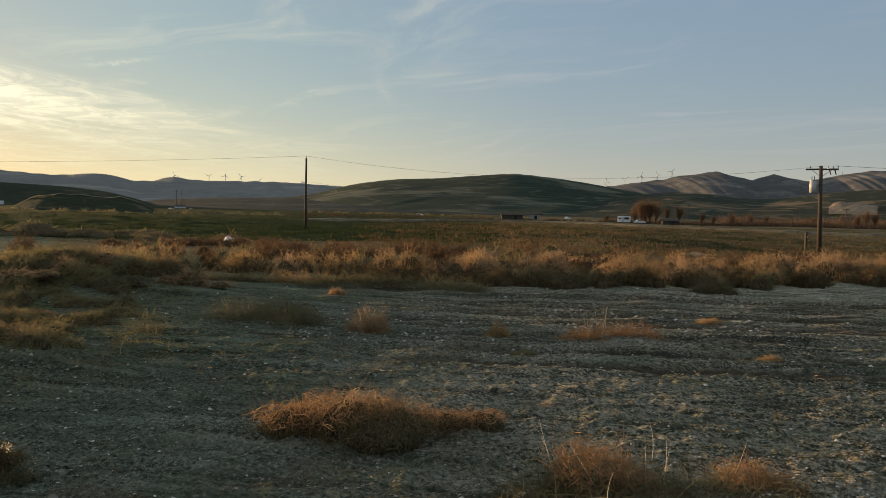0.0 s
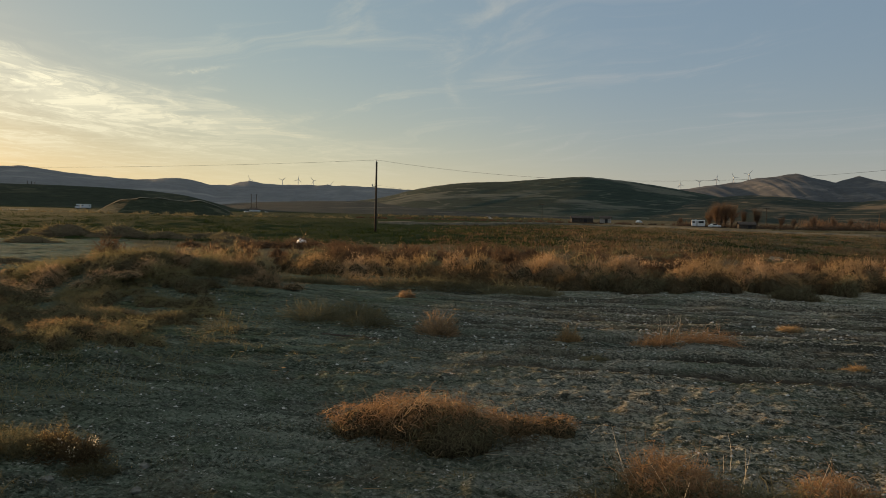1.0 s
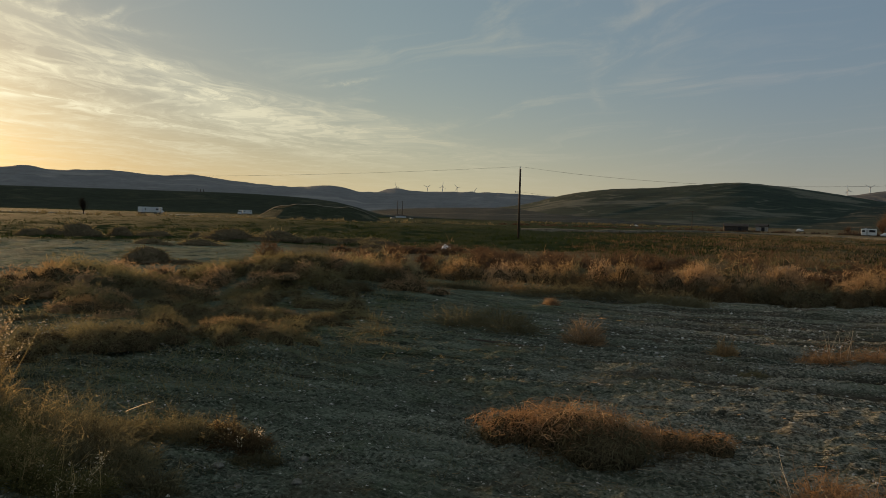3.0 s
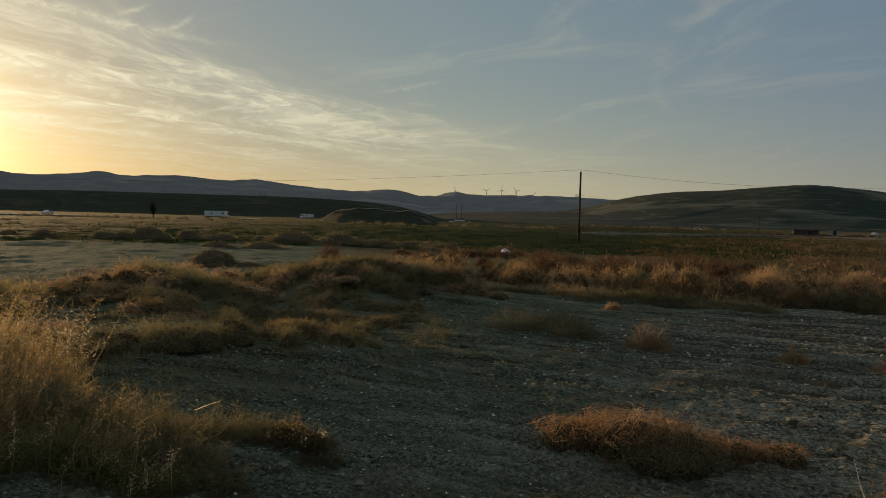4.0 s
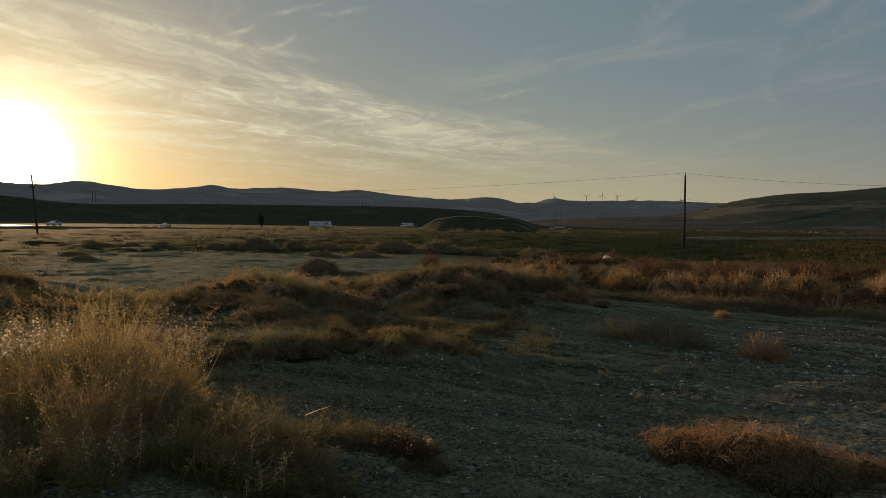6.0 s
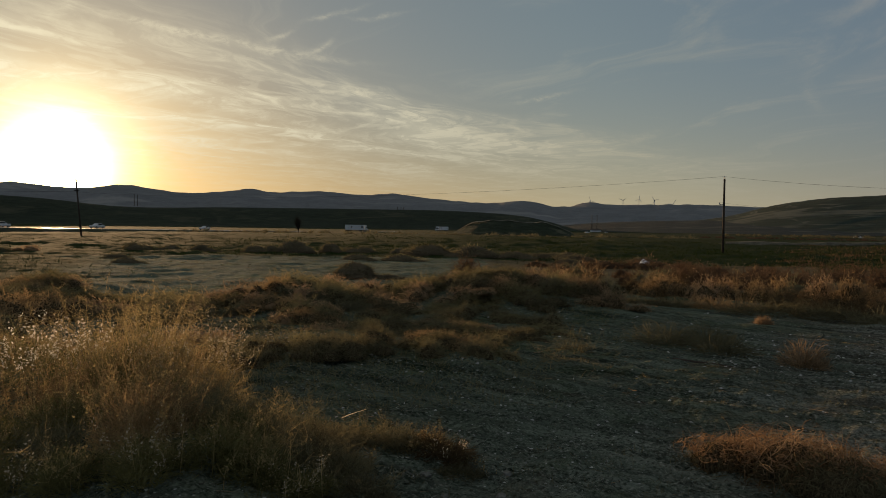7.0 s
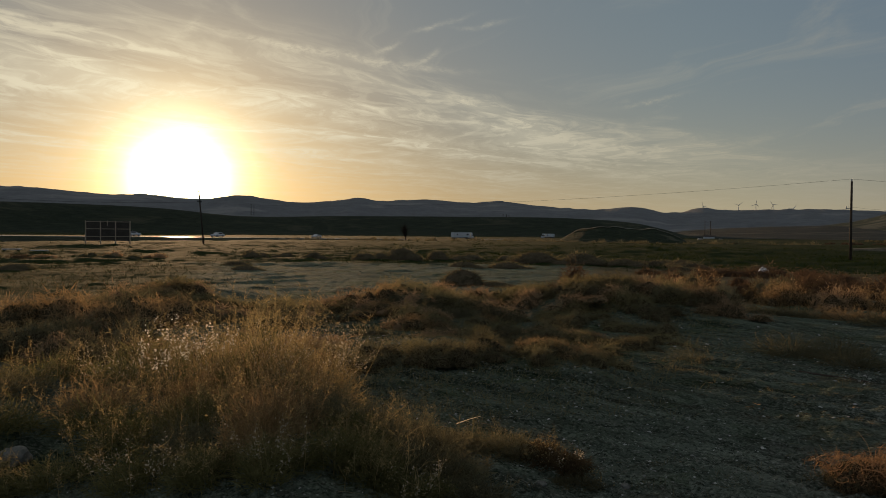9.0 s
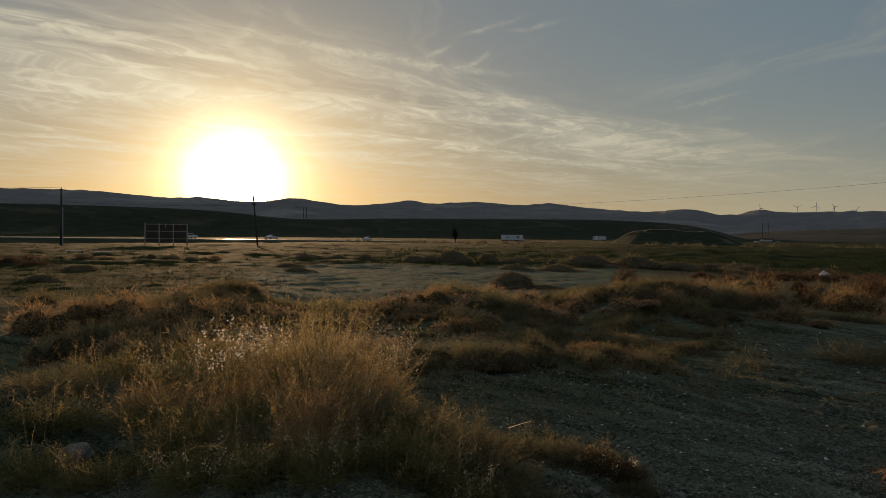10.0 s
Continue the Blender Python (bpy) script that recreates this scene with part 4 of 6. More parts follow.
for k, (x, y, rx, h, mat, ns) in enumerate(BANK):
    r = rng_of(100 + k)
    st, tips = stems(ns, rx * 0.75, h * 1.32, 0.0045, r, 0.42)
    twig_p = tips[:, 2:, :].reshape(-1, 3)
    pick = twig_p[r.randint(0, len(twig_p), ns * 7)]
    twigs = ribbons(pick, r.normal(size=(ns * 7, 3)) * np.array([1, 1, 0.5]) + np.array([0, 0, 0.8]), r.uniform(0.04, 0.14, ns * 7), np.full(ns * 7, 0.003), 2, r, 0.6)
    core = brush([(0, 0, rx, rx * 0.85, h), (rx * 0.45, -rx * 0.2, rx * 0.7, rx * 0.6, h * 0.72), (-rx * 0.5, rx * 0.2, rx * 0.6, rx * 0.6, h * 0.66)], 2300 if x > -5.6 else 1400, 0.0046 if x > -5.6 else 0.006, r, 2, 1.5, 0.05, 0.30)
    ob = near_plant("bank_weed", x, y, [
        ("twig_mass", core, M_WEED if mat is M_OLIVE else mat), ("husk_mass", husks(core, 2000, 0.0075, r), M_GOLD if k % 2 and mat is not M_GREY else mat),
        ("stem_growth", join(st, twigs), M_RUST if mat is M_RUST else M_GREY if mat in (M_GREY, M_BROWN) else M_GOLD),
        ("seed_mass", join(seeds_on(tips, 16, 0.0085, r, 0.012), chips(pick + r.normal(size=pick.shape) * 0.03, 0.006 * r.uniform(0.5, 1.2, len(pick)), r)), M_GREY if mat is M_GREY and k % 4 else M_PALE if k % 5 == 0 else M_GOLD)],
        turn=r.uniform(0, 360), label={M_RUST: "rust-brown dry weed with small seed heads on a soil bank", M_OLIVE: "olive-brown dry weed with pale seed heads on a soil bank", M_BANK: "grey-olive dry weed with pale seed heads on a soil bank", M_BROWN: "dark brown dry weed on a soil bank", M_TAN: "tan dry weed with seed heads on a soil bank", M_GOLD: "golden dry weed with feathery seed heads on a soil bank"}.get(mat, "grey dead weed on a soil bank"),
        category="weed", group="weeds on the bank")
# a patch in white fluffy seed and one thick dead stem
r = rng_of(180)
st, tips = stems(70, 0.30, 0.70, 0.004, r, 0.25)
near_plant("flowering_weed", -6.30, 3.92, [("stem_growth", st, M_GREY), ("seed_fluff", seeds_on(tips[:, -3:], 10, 0.013, r, 0.016), straw("white_seed_fluff", (0.66, 0.60, 0.50), (0.90, 0.86, 0.76), 0.55))],
           label="weed topped with white fluffy seed heads", category="weed")
near_plant("dead_stem", -5.05, 4.75, [("stalk", ribbons(np.array([[0, 0, 0.0]]), np.array([[0.02, 0, 1.0]]), np.array([1.0]), np.array([0.02]), 6, rng_of(181), 0.08), M_GREY)],
           label="single upright dark dead stem among weeds", category="weed")
near_plant("bleached_stick", -3.20, 4.06, [("stick", ribbons(np.array([[-0.12, 0.05, 0.24]]), np.array([[0.9, 0.25, 0.42]]), np.array([0.19]), np.array([0.007]), 5, rng_of(182), 0.2), M_PALE)],
           label="bleached pale broken stalk caught in a weed", category="stick")

# tall branching weeds standing out of the belt
for k, (x, y, h) in enumerate([(1.62, 18.7, 1.25), (2.15, 18.5, 1.05), (4.9, 18.9, 1.0), (8.3, 19.6, 1.15), (-2.9, 17.8, 0.95), (-4.6, 18.0, 1.0), (-5.2, 14.0, 0.75), (11.0, 20.6, 1.0)]):
    r = rng_of(190 + k)
    st, tips = stems(9, 0.22, h, 0.014, r, 0.45)
    pick = tips[:, 2:, :].reshape(-1, 3)[r.randint(0, 36, 130)]
    twigs = ribbons(pick, r.normal(size=(130, 3)) * np.array([1, 1, 0.5]) + np.array([0, 0, 0.7]), r.uniform(0.10, 0.30, 130), np.full(130, 0.009), 2, r, 0.7)
    near_plant("tall_weed", x, y, [("stem_growth", join(st, twigs), M_BROWN if k % 2 else M_RUST), ("seed_mass", chips(pick + r.normal(size=pick.shape) * 0.07, 0.016 * r.uniform(0.6, 1.4, len(pick)), r), M_TAN)],
               turn=r.uniform(0, 360), label="tall branching rust-brown weed standing out of a bush belt", category="weed", group="tall weeds in the belt")

# bush shapes that the belts share
SHAPES = {}
for key, mat, maker, lab in [("rust", M_RUST, "brush", "rust-brown rounded dry bush"), ("brown", M_BROWN, "brush", "dark brown rounded dead bush"), ("tan", M_TAN, "brush", "pale tan dry bush"), ("grey", M_GREY, "brush", "dark grey-brown dead bush"), ("olive", M_BANK, "brush", "grey-olive dry bush"), ("mat", M_RUST, "tangle", "brown tangled tumbleweed heap")]:
    SHAPES[key] = []
    for k in range(4):
        r = rng_of(200 + 10 * k + len(SHAPES) * 100)
        lobes = [(0, 0, 0.75, 0.7, 0.95), (r.uniform(-0.7, 0.7), r.uniform(-0.5, 0.5), 0.55, 0.5, 0.62), (r.uniform(-0.8, 0.8), r.uniform(-0.6, 0.6), 0.42, 0.42, 0.75), (r.uniform(-0.8, 0.8), r.uniform(-0.6, 0.6), 0.5, 0.5, 0.4)]
        if maker == "brush":
            vf = brush(lobes, 2200, 0.015, r, 1, 2.2, 0.34, 0.23, 1.15)
            st, tips = stems(4, 0.5, 0.98, 0.007, r, 0.6, 3)
            vf = join(needles(vf), needles(st), needles(seeds_on(tips, 8, 0.016, r, 0.03)), needles(husks(vf, 160, 0.015, r)))
        else:
            vf = halves(tangle(lobes, 520, 0.020, r, 4, 2.6, 0.8))
        # every shared shape gets an added dark core that shades its twigs
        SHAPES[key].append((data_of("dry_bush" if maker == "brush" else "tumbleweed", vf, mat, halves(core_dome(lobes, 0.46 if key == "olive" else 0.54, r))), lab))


def bush(key, x, y, radius, h, r, where, group):
    me, lab = SHAPES[key][r.randint(0, 4)]
    return put(me, "tumbleweed" if key == "mat" else "dry_bush", x, y, r.uniform(0, 360), (radius * r.uniform(0.8, 1.25), radius * r.uniform(0.8, 1.2), h), 0.03, label=lab + where, category="tumbleweed" if key == "mat" else "bush", group=group)


THICKET = {"rust": [], "tan": [], "grey": [], "mat": []}
LIGHT = {}
for key in THICKET:
    LIGHT[key] = []
    for k in range(3):
        r = rng_of(1500 + k + 10 * len(LIGHT))
        lobes = [(0, 0, 0.75, 0.7, 0.95), (r.uniform(-0.7, 0.7), r.uniform(-0.5, 0.5), 0.55, 0.5, 0.62), (r.uniform(-0.8, 0.8), r.uniform(-0.6, 0.6), 0.45, 0.45, 0.7)]
        LIGHT[key].append(join(brush(lobes, 520, 0.030, r, 1, 2.2, 0.35, 0.22, 1.1) if key != "mat" else tangle(lobes, 280, 0.030, r, 3, 2.4, 0.8), core_dome(lobes, 0.55, r)))


def thicket_bush(key, x, y, radius, h, r):
    """One bush of the thicket behind, kept for the joined mesh."""
    v, f = LIGHT[key][r.randint(0, 3)]
    a = r.uniform(0, 6.283)
    w = v * np.array([radius * r.uniform(0.8, 1.25), radius * r.uniform(0.8, 1.2), h])
    w = np.stack([w[:, 0] * math.cos(a) - w[:, 1] * math.sin(a) + x, w[:, 0] * math.sin(a) + w[:, 1] * math.cos(a) + y, w[:, 2] + ground_z(x, y) - 0.03], 1)
    THICKET[key].append((w, f))


def belt(line, count, half, radius, h, kinds, where, group, seed, joined=False):
    """Bushes scattered along a bent line."""
    r = rng_of(seed)
    pts = np.array(line, float)
    leg = np.hypot(*np.diff(pts, axis=0).T)
    cum = np.concatenate([[0], np.cumsum(leg)])
    for k in range(count):
        s = (k + r.uniform(0.1, 0.9)) / count * cum[-1]
        i = min(int(np.searchsorted(cum, s)) - 1, len(leg) - 1)
        i = max(i, 0)
        p = pts[i] + (pts[i + 1] - pts[i]) * ((s - cum[i]) / leg[i])
        o = r.normal(size=2) * half
        size = r.uniform(*radius)
        key = kinds[r.randint(0, len(kinds))]
        if joined == "heap":
            heap_of_grass(p[0] + o[0], p[1] + o[1], size, r.uniform(*h), r, where)
        elif joined:
            thicket_bush(key, p[0] + o[0], p[1] + o[1], size, r.uniform(*h), r)
        else:
            bush(key, p[0] + o[0], p[1] + o[1], size, r.uniform(*h), r, where, group)


HEAPS = []
for k in range(4):
    r = rng_of(1700 + k)
    lobes = [(0, 0, 1.0, 0.9, 1.0), (r.uniform(-0.8, 0.8), r.uniform(-0.3, 0.3), 0.7, 0.6, 0.6), (r.uniform(-1.1, 1.1), r.uniform(-0.3, 0.3), 0.6, 0.6, 0.4)]
    HEAPS.append((data_of("mound", core_dome(lobes, 0.80, r), M_HEAP), data_of("stubble", brush(lobes, 1300, 0.030, r, 1, 1.8, 0.45, 0.30, 1.2), M_GREY)))
for mound, _ in HEAPS:
    mound.polygons.foreach_set("use_smooth", [True] * len(mound.polygons))


def heap_of_grass(x, y, radius, h, r, where):
    """A drifted heap of soil and dead weeds, rounded and brown."""
    e = put(None, "soil_heap", x, y, r.uniform(-25, 25), (radius * r.uniform(0.8, 1.2), radius * r.uniform(0.7, 1.0), h), 0.05,
            label="rounded brown weedy soil heap" + where, category="soil heap", group="heaps on the open silt")
    for name, me in zip(("mound", "stubble"), HEAPS[r.randint(0, 4)]):
        o = new(name, me)
        o.parent = e
        if name == "stubble":
            o["kind"] = "stuff"
    return e


G1 = "bushes of the belt"
# dark front row stands for the belt's shaded face, tan rows behind for lit tops
belt([(-2.2, 17.6), (-0.4, 16.9), (1.6, 16.9), (4.2, 17.2), (6.8, 17.9), (9.6, 18.6), (12.6, 20.2)], 40, 0.35, (0.5, 0.75), (0.44, 0.68), ["brown", "grey", "brown", "brown", "rust"], " in a dense belt", G1, 301)
belt([(-2.0, 18.4), (0.4, 18.2), (2.6, 18.6)], 12, 0.5, (0.55, 0.8), (0.70, 0.98), ["tan", "tan", "rust"], " in a dense belt", G1, 302)
belt([(3.0, 19.0), (6.5, 19.6), (10.2, 20.8), (14.5, 22.8)], 34, 0.8, (0.6, 0.85), (0.58, 0.98), ["tan", "rust", "tan", "tan"], " in a dense belt", G1, 303)
belt([(-3.0, 21.5), (3.0, 22.6), (9.0, 24.0), (16.0, 27.5)], 40, 1.3, (0.6, 0.9), (0.4, 0.75), ["rust", "tan", "mat", "grey"], " in a dense belt", G1, 304, True)
belt([(-5.0, 26.5), (3.0, 28.0), (11.0, 30.0), (20.0, 33.0)], 34, 1.6, (0.6, 1.0), (0.4, 0.65), ["rust", "mat", "grey"], " behind the belt", G1, 305, True)
belt([(-3.2, 18.8), (-4.8, 18.6), (-6.4, 18.2), (-8.0, 18.4), (-9.8, 19.4)], 22, 0.5, (0.5, 0.75), (0.45, 0.8), ["rust", "grey", "tan", "brown"], " beside the lot", G1, 306)
belt([(-2.5, 22.0), (-6.0, 22.5), (-10.5, 23.5)], 20, 1.2, (0.6, 0.9), (0.5, 0.75), ["rust", "grey", "mat"], " beside the lot", G1, 307, True)
belt([(-3.0, 29.5), (-7.0, 30.5), (-12.0, 31.0)], 18, 1.5, (0.7, 1.0), (0.45, 0.6), ["rust", "mat", "rust"], " behind the belt", G1, 308, True)
G2 = "bushes along the spoil bank"
belt([(-5.0, 14.3), (-6.0, 13.7), (-7.0, 14.0), (-8.0, 14.3), (-8.9, 13.4)], 34, 0.5, (0.45, 0.70), (0.32, 0.52), ["olive", "olive", "grey", "tan"], " on a low soil bank", G2, 311)
belt([(-5.6, 15.2), (-7.0, 15.4), (-8.6, 15.4)], 12, 0.4, (0.5, 0.7), (0.40, 0.60), ["olive", "tan"], " on a low soil bank", G2, 310)
belt([(-8.9, 13.0), (-9.0, 11.6), (-9.8, 10.6), (-10.8, 9.8), (-12.2, 9.0), (-14.0, 8.2), (-16.0, 7.8)], 52, 0.65, (0.55, 0.8), (0.30, 0.52), ["rust", "olive", "tan", "olive"], " on a low soil bank", G2, 312)
belt([(-8.2, 11.4), (-9.0, 10.0), (-10.4, 8.9), (-12.0, 8.0)], 26, 0.4, (0.4, 0.6), (0.25, 0.42), ["grey", "tan", "grey"], " on a low soil bank", G2, 309, True)
belt([(-11.8, 7.2), (-12.6, 6.2), (-13.6, 5.4)], 12, 0.4, (0.6, 0.85), (0.55, 0.80), ["grey", "grey", "rust"], " on a low soil bank", G2, 313)
belt([(-4.05, 7.1), (-4.5, 7.8), (-4.8, 8.3), (-5.0, 7.4), (-5.4, 6.7), (-6.1, 6.25), (-6.8, 5.95), (-8.2, 5.8)], 44, 0.22, (0.28, 0.44), (0.22, 0.34), ["olive", "grey", "rust", "grey"], " on a low soil ridge", "bushes on the low ridge", 314)
belt([(-4.4, 9.3), (-5.6, 9.0), (-6.6, 8.3), (-7.8, 7.4), (-9.4, 6.8)], 22, 0.35, (0.3, 0.5), (0.15, 0.28), ["grey", "tan"], " on a low soil ridge", "bushes on the low ridge", 319, True)
belt([(-8.0, 4.6), (-9.2, 4.6), (-10.4, 4.8), (-11.6, 4.8)], 18, 0.5, (0.45, 0.65), (0.40, 0.58), ["grey", "tan", "grey"], " on a soil bank", "bushes on the low ridge", 315)
GS = "bushes on the slope of the bank"
belt([(-4.6, 9.2), (-5.0, 10.6), (-5.3, 12.2), (-5.8, 13.4)], 16, 0.35, (0.35, 0.55), (0.16, 0.32), ["grey", "olive", "grey"], " on the slope of a soil bank", GS, 321)
belt([(-5.8, 9.2), (-6.3, 10.6), (-6.8, 12.4)], 18, 0.5, (0.4, 0.6), (0.2, 0.36), ["olive", "grey"], " on the slope of a soil bank", GS, 322)
belt([(-7.3, 9.4), (-7.8, 10.6), (-8.2, 12.0)], 14, 0.5, (0.4, 0.6), (0.2, 0.36), ["olive", "grey", "rust"], " on the slope of a soil bank", GS, 323)
belt([(-5.2, 9.9), (-6.4, 10.4)], 6, 0.15, (0.35, 0.5), (0.18, 0.26), ["tan", "rust"], " on the slope of a soil bank", GS, 324)
G3 = "heaps on the open silt"
for k, (x, y, rad, h) in enumerate([(-13.75, 18.1, 1.05, 0.52), (-12.9, 18.5, 0.6, 0.20), (-22.4, 29.8, 1.0, 0.42), (-21.0, 31.5, 1.1, 0.45), (-23.0, 37.5, 1.6, 0.85), (-20.6, 38.4, 1.5, 0.8), (-18.2, 38.6, 1.3, 0.55), (-32.4, 36.5, 1.4, 1.0), (-34.6, 35.4, 1.2, 0.55), (-30.6, 38.0, 1.1, 0.7), (-26.0, 9.4, 0.8, 0.3), (-33.5, 13.8, 1.1, 0.35), (-27.0, 20.3, 0.8, 0.3), (-30.8, 22.6, 1.0, 0.3)]):
    heap_of_grass(x, y, rad, h, rng_of(400 + k), " on open silt")
belt([(-42.0, 30.5), (-38.0, 35.0), (-33.0, 39.0), (-27.5, 42.0)], 20, 1.1, (0.6, 1.1), (0.22, 0.55), ["mat", "grey", "rust"], " at the edge of the silt", G3, 316, "heap")
belt([(-26.0, 41.5), (-20.0, 41.0), (-14.0, 37.0), (-9.6, 35.0)], 20, 1.3, (0.6, 1.1), (0.22, 0.55), ["mat", "grey", "rust"], " at the edge of the silt", G3, 317, "heap")
belt([(-46.0, 25.0), (-45.0, 18.0), (-42.0, 10.0)], 18, 2.0, (0.7, 1.1), (0.3, 0.5), ["mat", "grey", "tan"], " at the edge of the silt", G3, 318, True)


for key, mat, lab in (("rust", M_SCRUB, "thicket of dark rust-brown dry bushes behind the belt"), ("tan", M_TAN, "thicket of pale tan dry bushes behind the belt"), ("grey", M_GREY, "thicket of grey dead bushes behind the belt"), ("mat", M_SCRUB, "scattered brown tumbleweeds behind the belt")):
    tagged(new(("tumbleweed" if key == "mat" else key) + "_thicket", data_of(key + "_thicket", join(*THICKET[key]), mat)), lab, "bushes", kind="stuff")


def tuft_field(name, mat, count, d0, d1, az0, az1, want, size, blades, seed, label, category):
    """Low tufts scattered over the land where the given zone allows it."""
    r = rng_of(seed)
    d = np.exp(r.uniform(math.log(d0), math.log(d1), count * 3))
    a = np.radians(r.uniform(az0, az1, count * 3))
    x, y = -np.sin(a) * d, np.cos(a) * d
    keep = r.uniform(0, 1, len(x)) < want(x, y)
    x, y, d = x[keep][:count], y[keep][:count], d[keep][:count]
    n = len(x)
    z = height(x, y)
    s = size * r.uniform(0.5, 1.4, n)
    X, Y, Z, S, D = (np.repeat(v, blades) for v in (x, y, z, s, d))
    m = n * blades
    o = r.normal(size=(m, 2)) * (S * 0.8)[:, None]
    start = np.stack([X + o[:, 0], Y + o[:, 1], Z - 0.01], 1)
    way = np.stack([o[:, 0], o[:, 1], S * 1.2], 1) + r.normal(size=(m, 3)) * (0.4 * S)[:, None]
    vf = ribbons(start, way, S * r.uniform(0.6, 1.3, m), np.clip(0.0005 * D, 0.004, 0.05) * r.uniform(0.7, 1.5, m), 2, r, 0.7, 0.3)
    ob = new(name, data_of(name, vf, mat))
    return tagged(ob, label, category, kind="stuff")


tuft_field("green_field_growth", M_GREEN, 5000, 22, 230, -34, 74, lambda x, y: zones(x, y)[0] ** 0.7, 0.17, 6, 501, "low dark green growth covering the field", "grass")
tuft_field("dry_litter_grass", M_GREY, 3600, 15, 46, -34, 76, lambda x, y: np.clip(zones(x, y)[1] + 0.03, 0, 1), 0.09, 5, 503, "short dry grass between the bushes", "grass")
tuft_field("rust_field_weeds", M_SCRUB, 600, 26, 110, -34, 6, lambda x, y: np.clip(0.35 + 0.5 * wave(x, y, 0.2, 23) - 0.012 * np.hypot(x, y) + 0.3, 0.03, 1), 0.24, 12, 504, "scattered dark brown weeds across the field", "weed")


tuft_field("low_bank_grass", M_BANK, 4300, 6.5, 17, 18, 74, lambda x, y: np.clip(0.25 + 3.2 * (height(x, y) - 0.02) + 0.35 * wave(x, y, 0.7, 25), 0, 1), 0.10, 6, 505, "short grey dead grass on the soil banks", "grass")
tuft_field("low_lot_weeds", M_GREY, 700, 4.5, 15, -34, 40, lambda x, y: np.clip(0.1 + 0.6 * wave(x, y, 0.9, 26), 0, 1), 0.05, 9, 506, "sparse dry tufts on the gravel lot", "grass")


def weed_rows(name, mat, rows, d0, d1, az0, az1, h, blades, seed, label, category="weed"):
    """Drifted rows of low weeds lying across the field, uneven in length and height."""
    r = rng_of(seed)
    d = np.exp(r.uniform(math.log(d0), math.log(d1), rows))
    a = np.radians(r.uniform(az0, az1, rows))
    turn = a + r.normal(size=rows) * 0.25
    half = r.uniform(0.3, 1.0, rows) ** 2 * 0.075 * d + 0.5
    k = np.repeat(np.arange(rows), blades)
    m = len(k)
    u, w = np.clip(r.normal(size=m) * 0.5, -1, 1) * half[k], r.normal(size=m) * (0.25 + 0.003 * d[k])
    x = -np.sin(a[k]) * d[k] + np.cos(turn[k]) * u - np.sin(turn[k]) * w
    y = np.cos(a[k]) * d[k] + np.sin(turn[k]) * u + np.cos(turn[k]) * w
    tall = h * r.uniform(0.5, 1.3, rows)[k] * (1 - 0.7 * (np.abs(u) / half[k])) * r.uniform(0.5, 1.1, m)
    way = r.normal(size=(m, 3)) * 0.55 + np.array([0, 0, 0.9])
    vf = ribbons(np.stack([x, y, height(x, y) - 0.02], 1), way, tall, np.clip(0.0011 * d[k], 0.02, 0.12) * r.uniform(0.7, 1.5, m), 1, r, 0.7)
    return tagged(new(name, data_of(name, vf, mat)), label, category, kind="stuff")


M_HAY = straw("dull_tan_field_grass", (0.050, 0.040, 0.025), (0.30, 0.225, 0.135), 0.35)
weed_rows("olive_weed_rows", M_FIELD, 1100, 33, 210, -34, 5, 0.30, 26, 511, "drifted rows of dull olive weeds across the field")
weed_rows("tan_weed_rows", M_HAY, 1000, 33, 200, -34, -4, 0.28, 34, 512, "pale dry weed rows across the field")
weed_rows("brown_weed_rows", M_SCRUB, 520, 33, 170, -34, 6, 0.34, 32, 513, "dark brown weed rows across the field")
weed_rows("green_weed_rows", M_GREEN, 900, 40, 230, -22, 48, 0.24, 28, 514, "low dark green growth in rows across the field")


def litter(name, mat, count, d0, d1, seed, label):
    """Broken stalks lying flat on the lot."""
    r = rng_of(seed)
    d = np.exp(r.uniform(math.log(d0), math.log(d1), count))
    a = np.radians(r.uniform(-34, 60, count))
    x, y = -np.sin(a) * d, np.cos(a) * d
    keep = r.uniform(0, 1, count) < np.clip(0.45 + 0.8 * wave(x, y, 0.8, 31), 0.05, 1)
    x, y, d = x[keep], y[keep], d[keep]
    n = len(x)
    t = r.uniform(0, 6.283, n)
    start = np.stack([x, y, height(x, y) + 0.006], 1)
    way = np.stack([np.cos(t), np.sin(t), r.uniform(-0.02, 0.14, n)], 1)
    vf = ribbons(start, way, 0.02 + 0.13 * r.uniform(0, 1, n) ** 2.5, np.clip(0.0008 * d, 0.003, 0.009), 2, r, 0.6)
    return tagged(new(name, data_of(name, vf, mat)), label, "dead stalks", kind="stuff")


litter("stalk_litter", M_TAN, 6000, 2.6, 17, 601, "broken dry stalks strewn over the gravel")
litter("dark_stalk_litter", M_GREY, 9000, 2.6, 15, 602, "grey broken stalks strewn over the gravel")


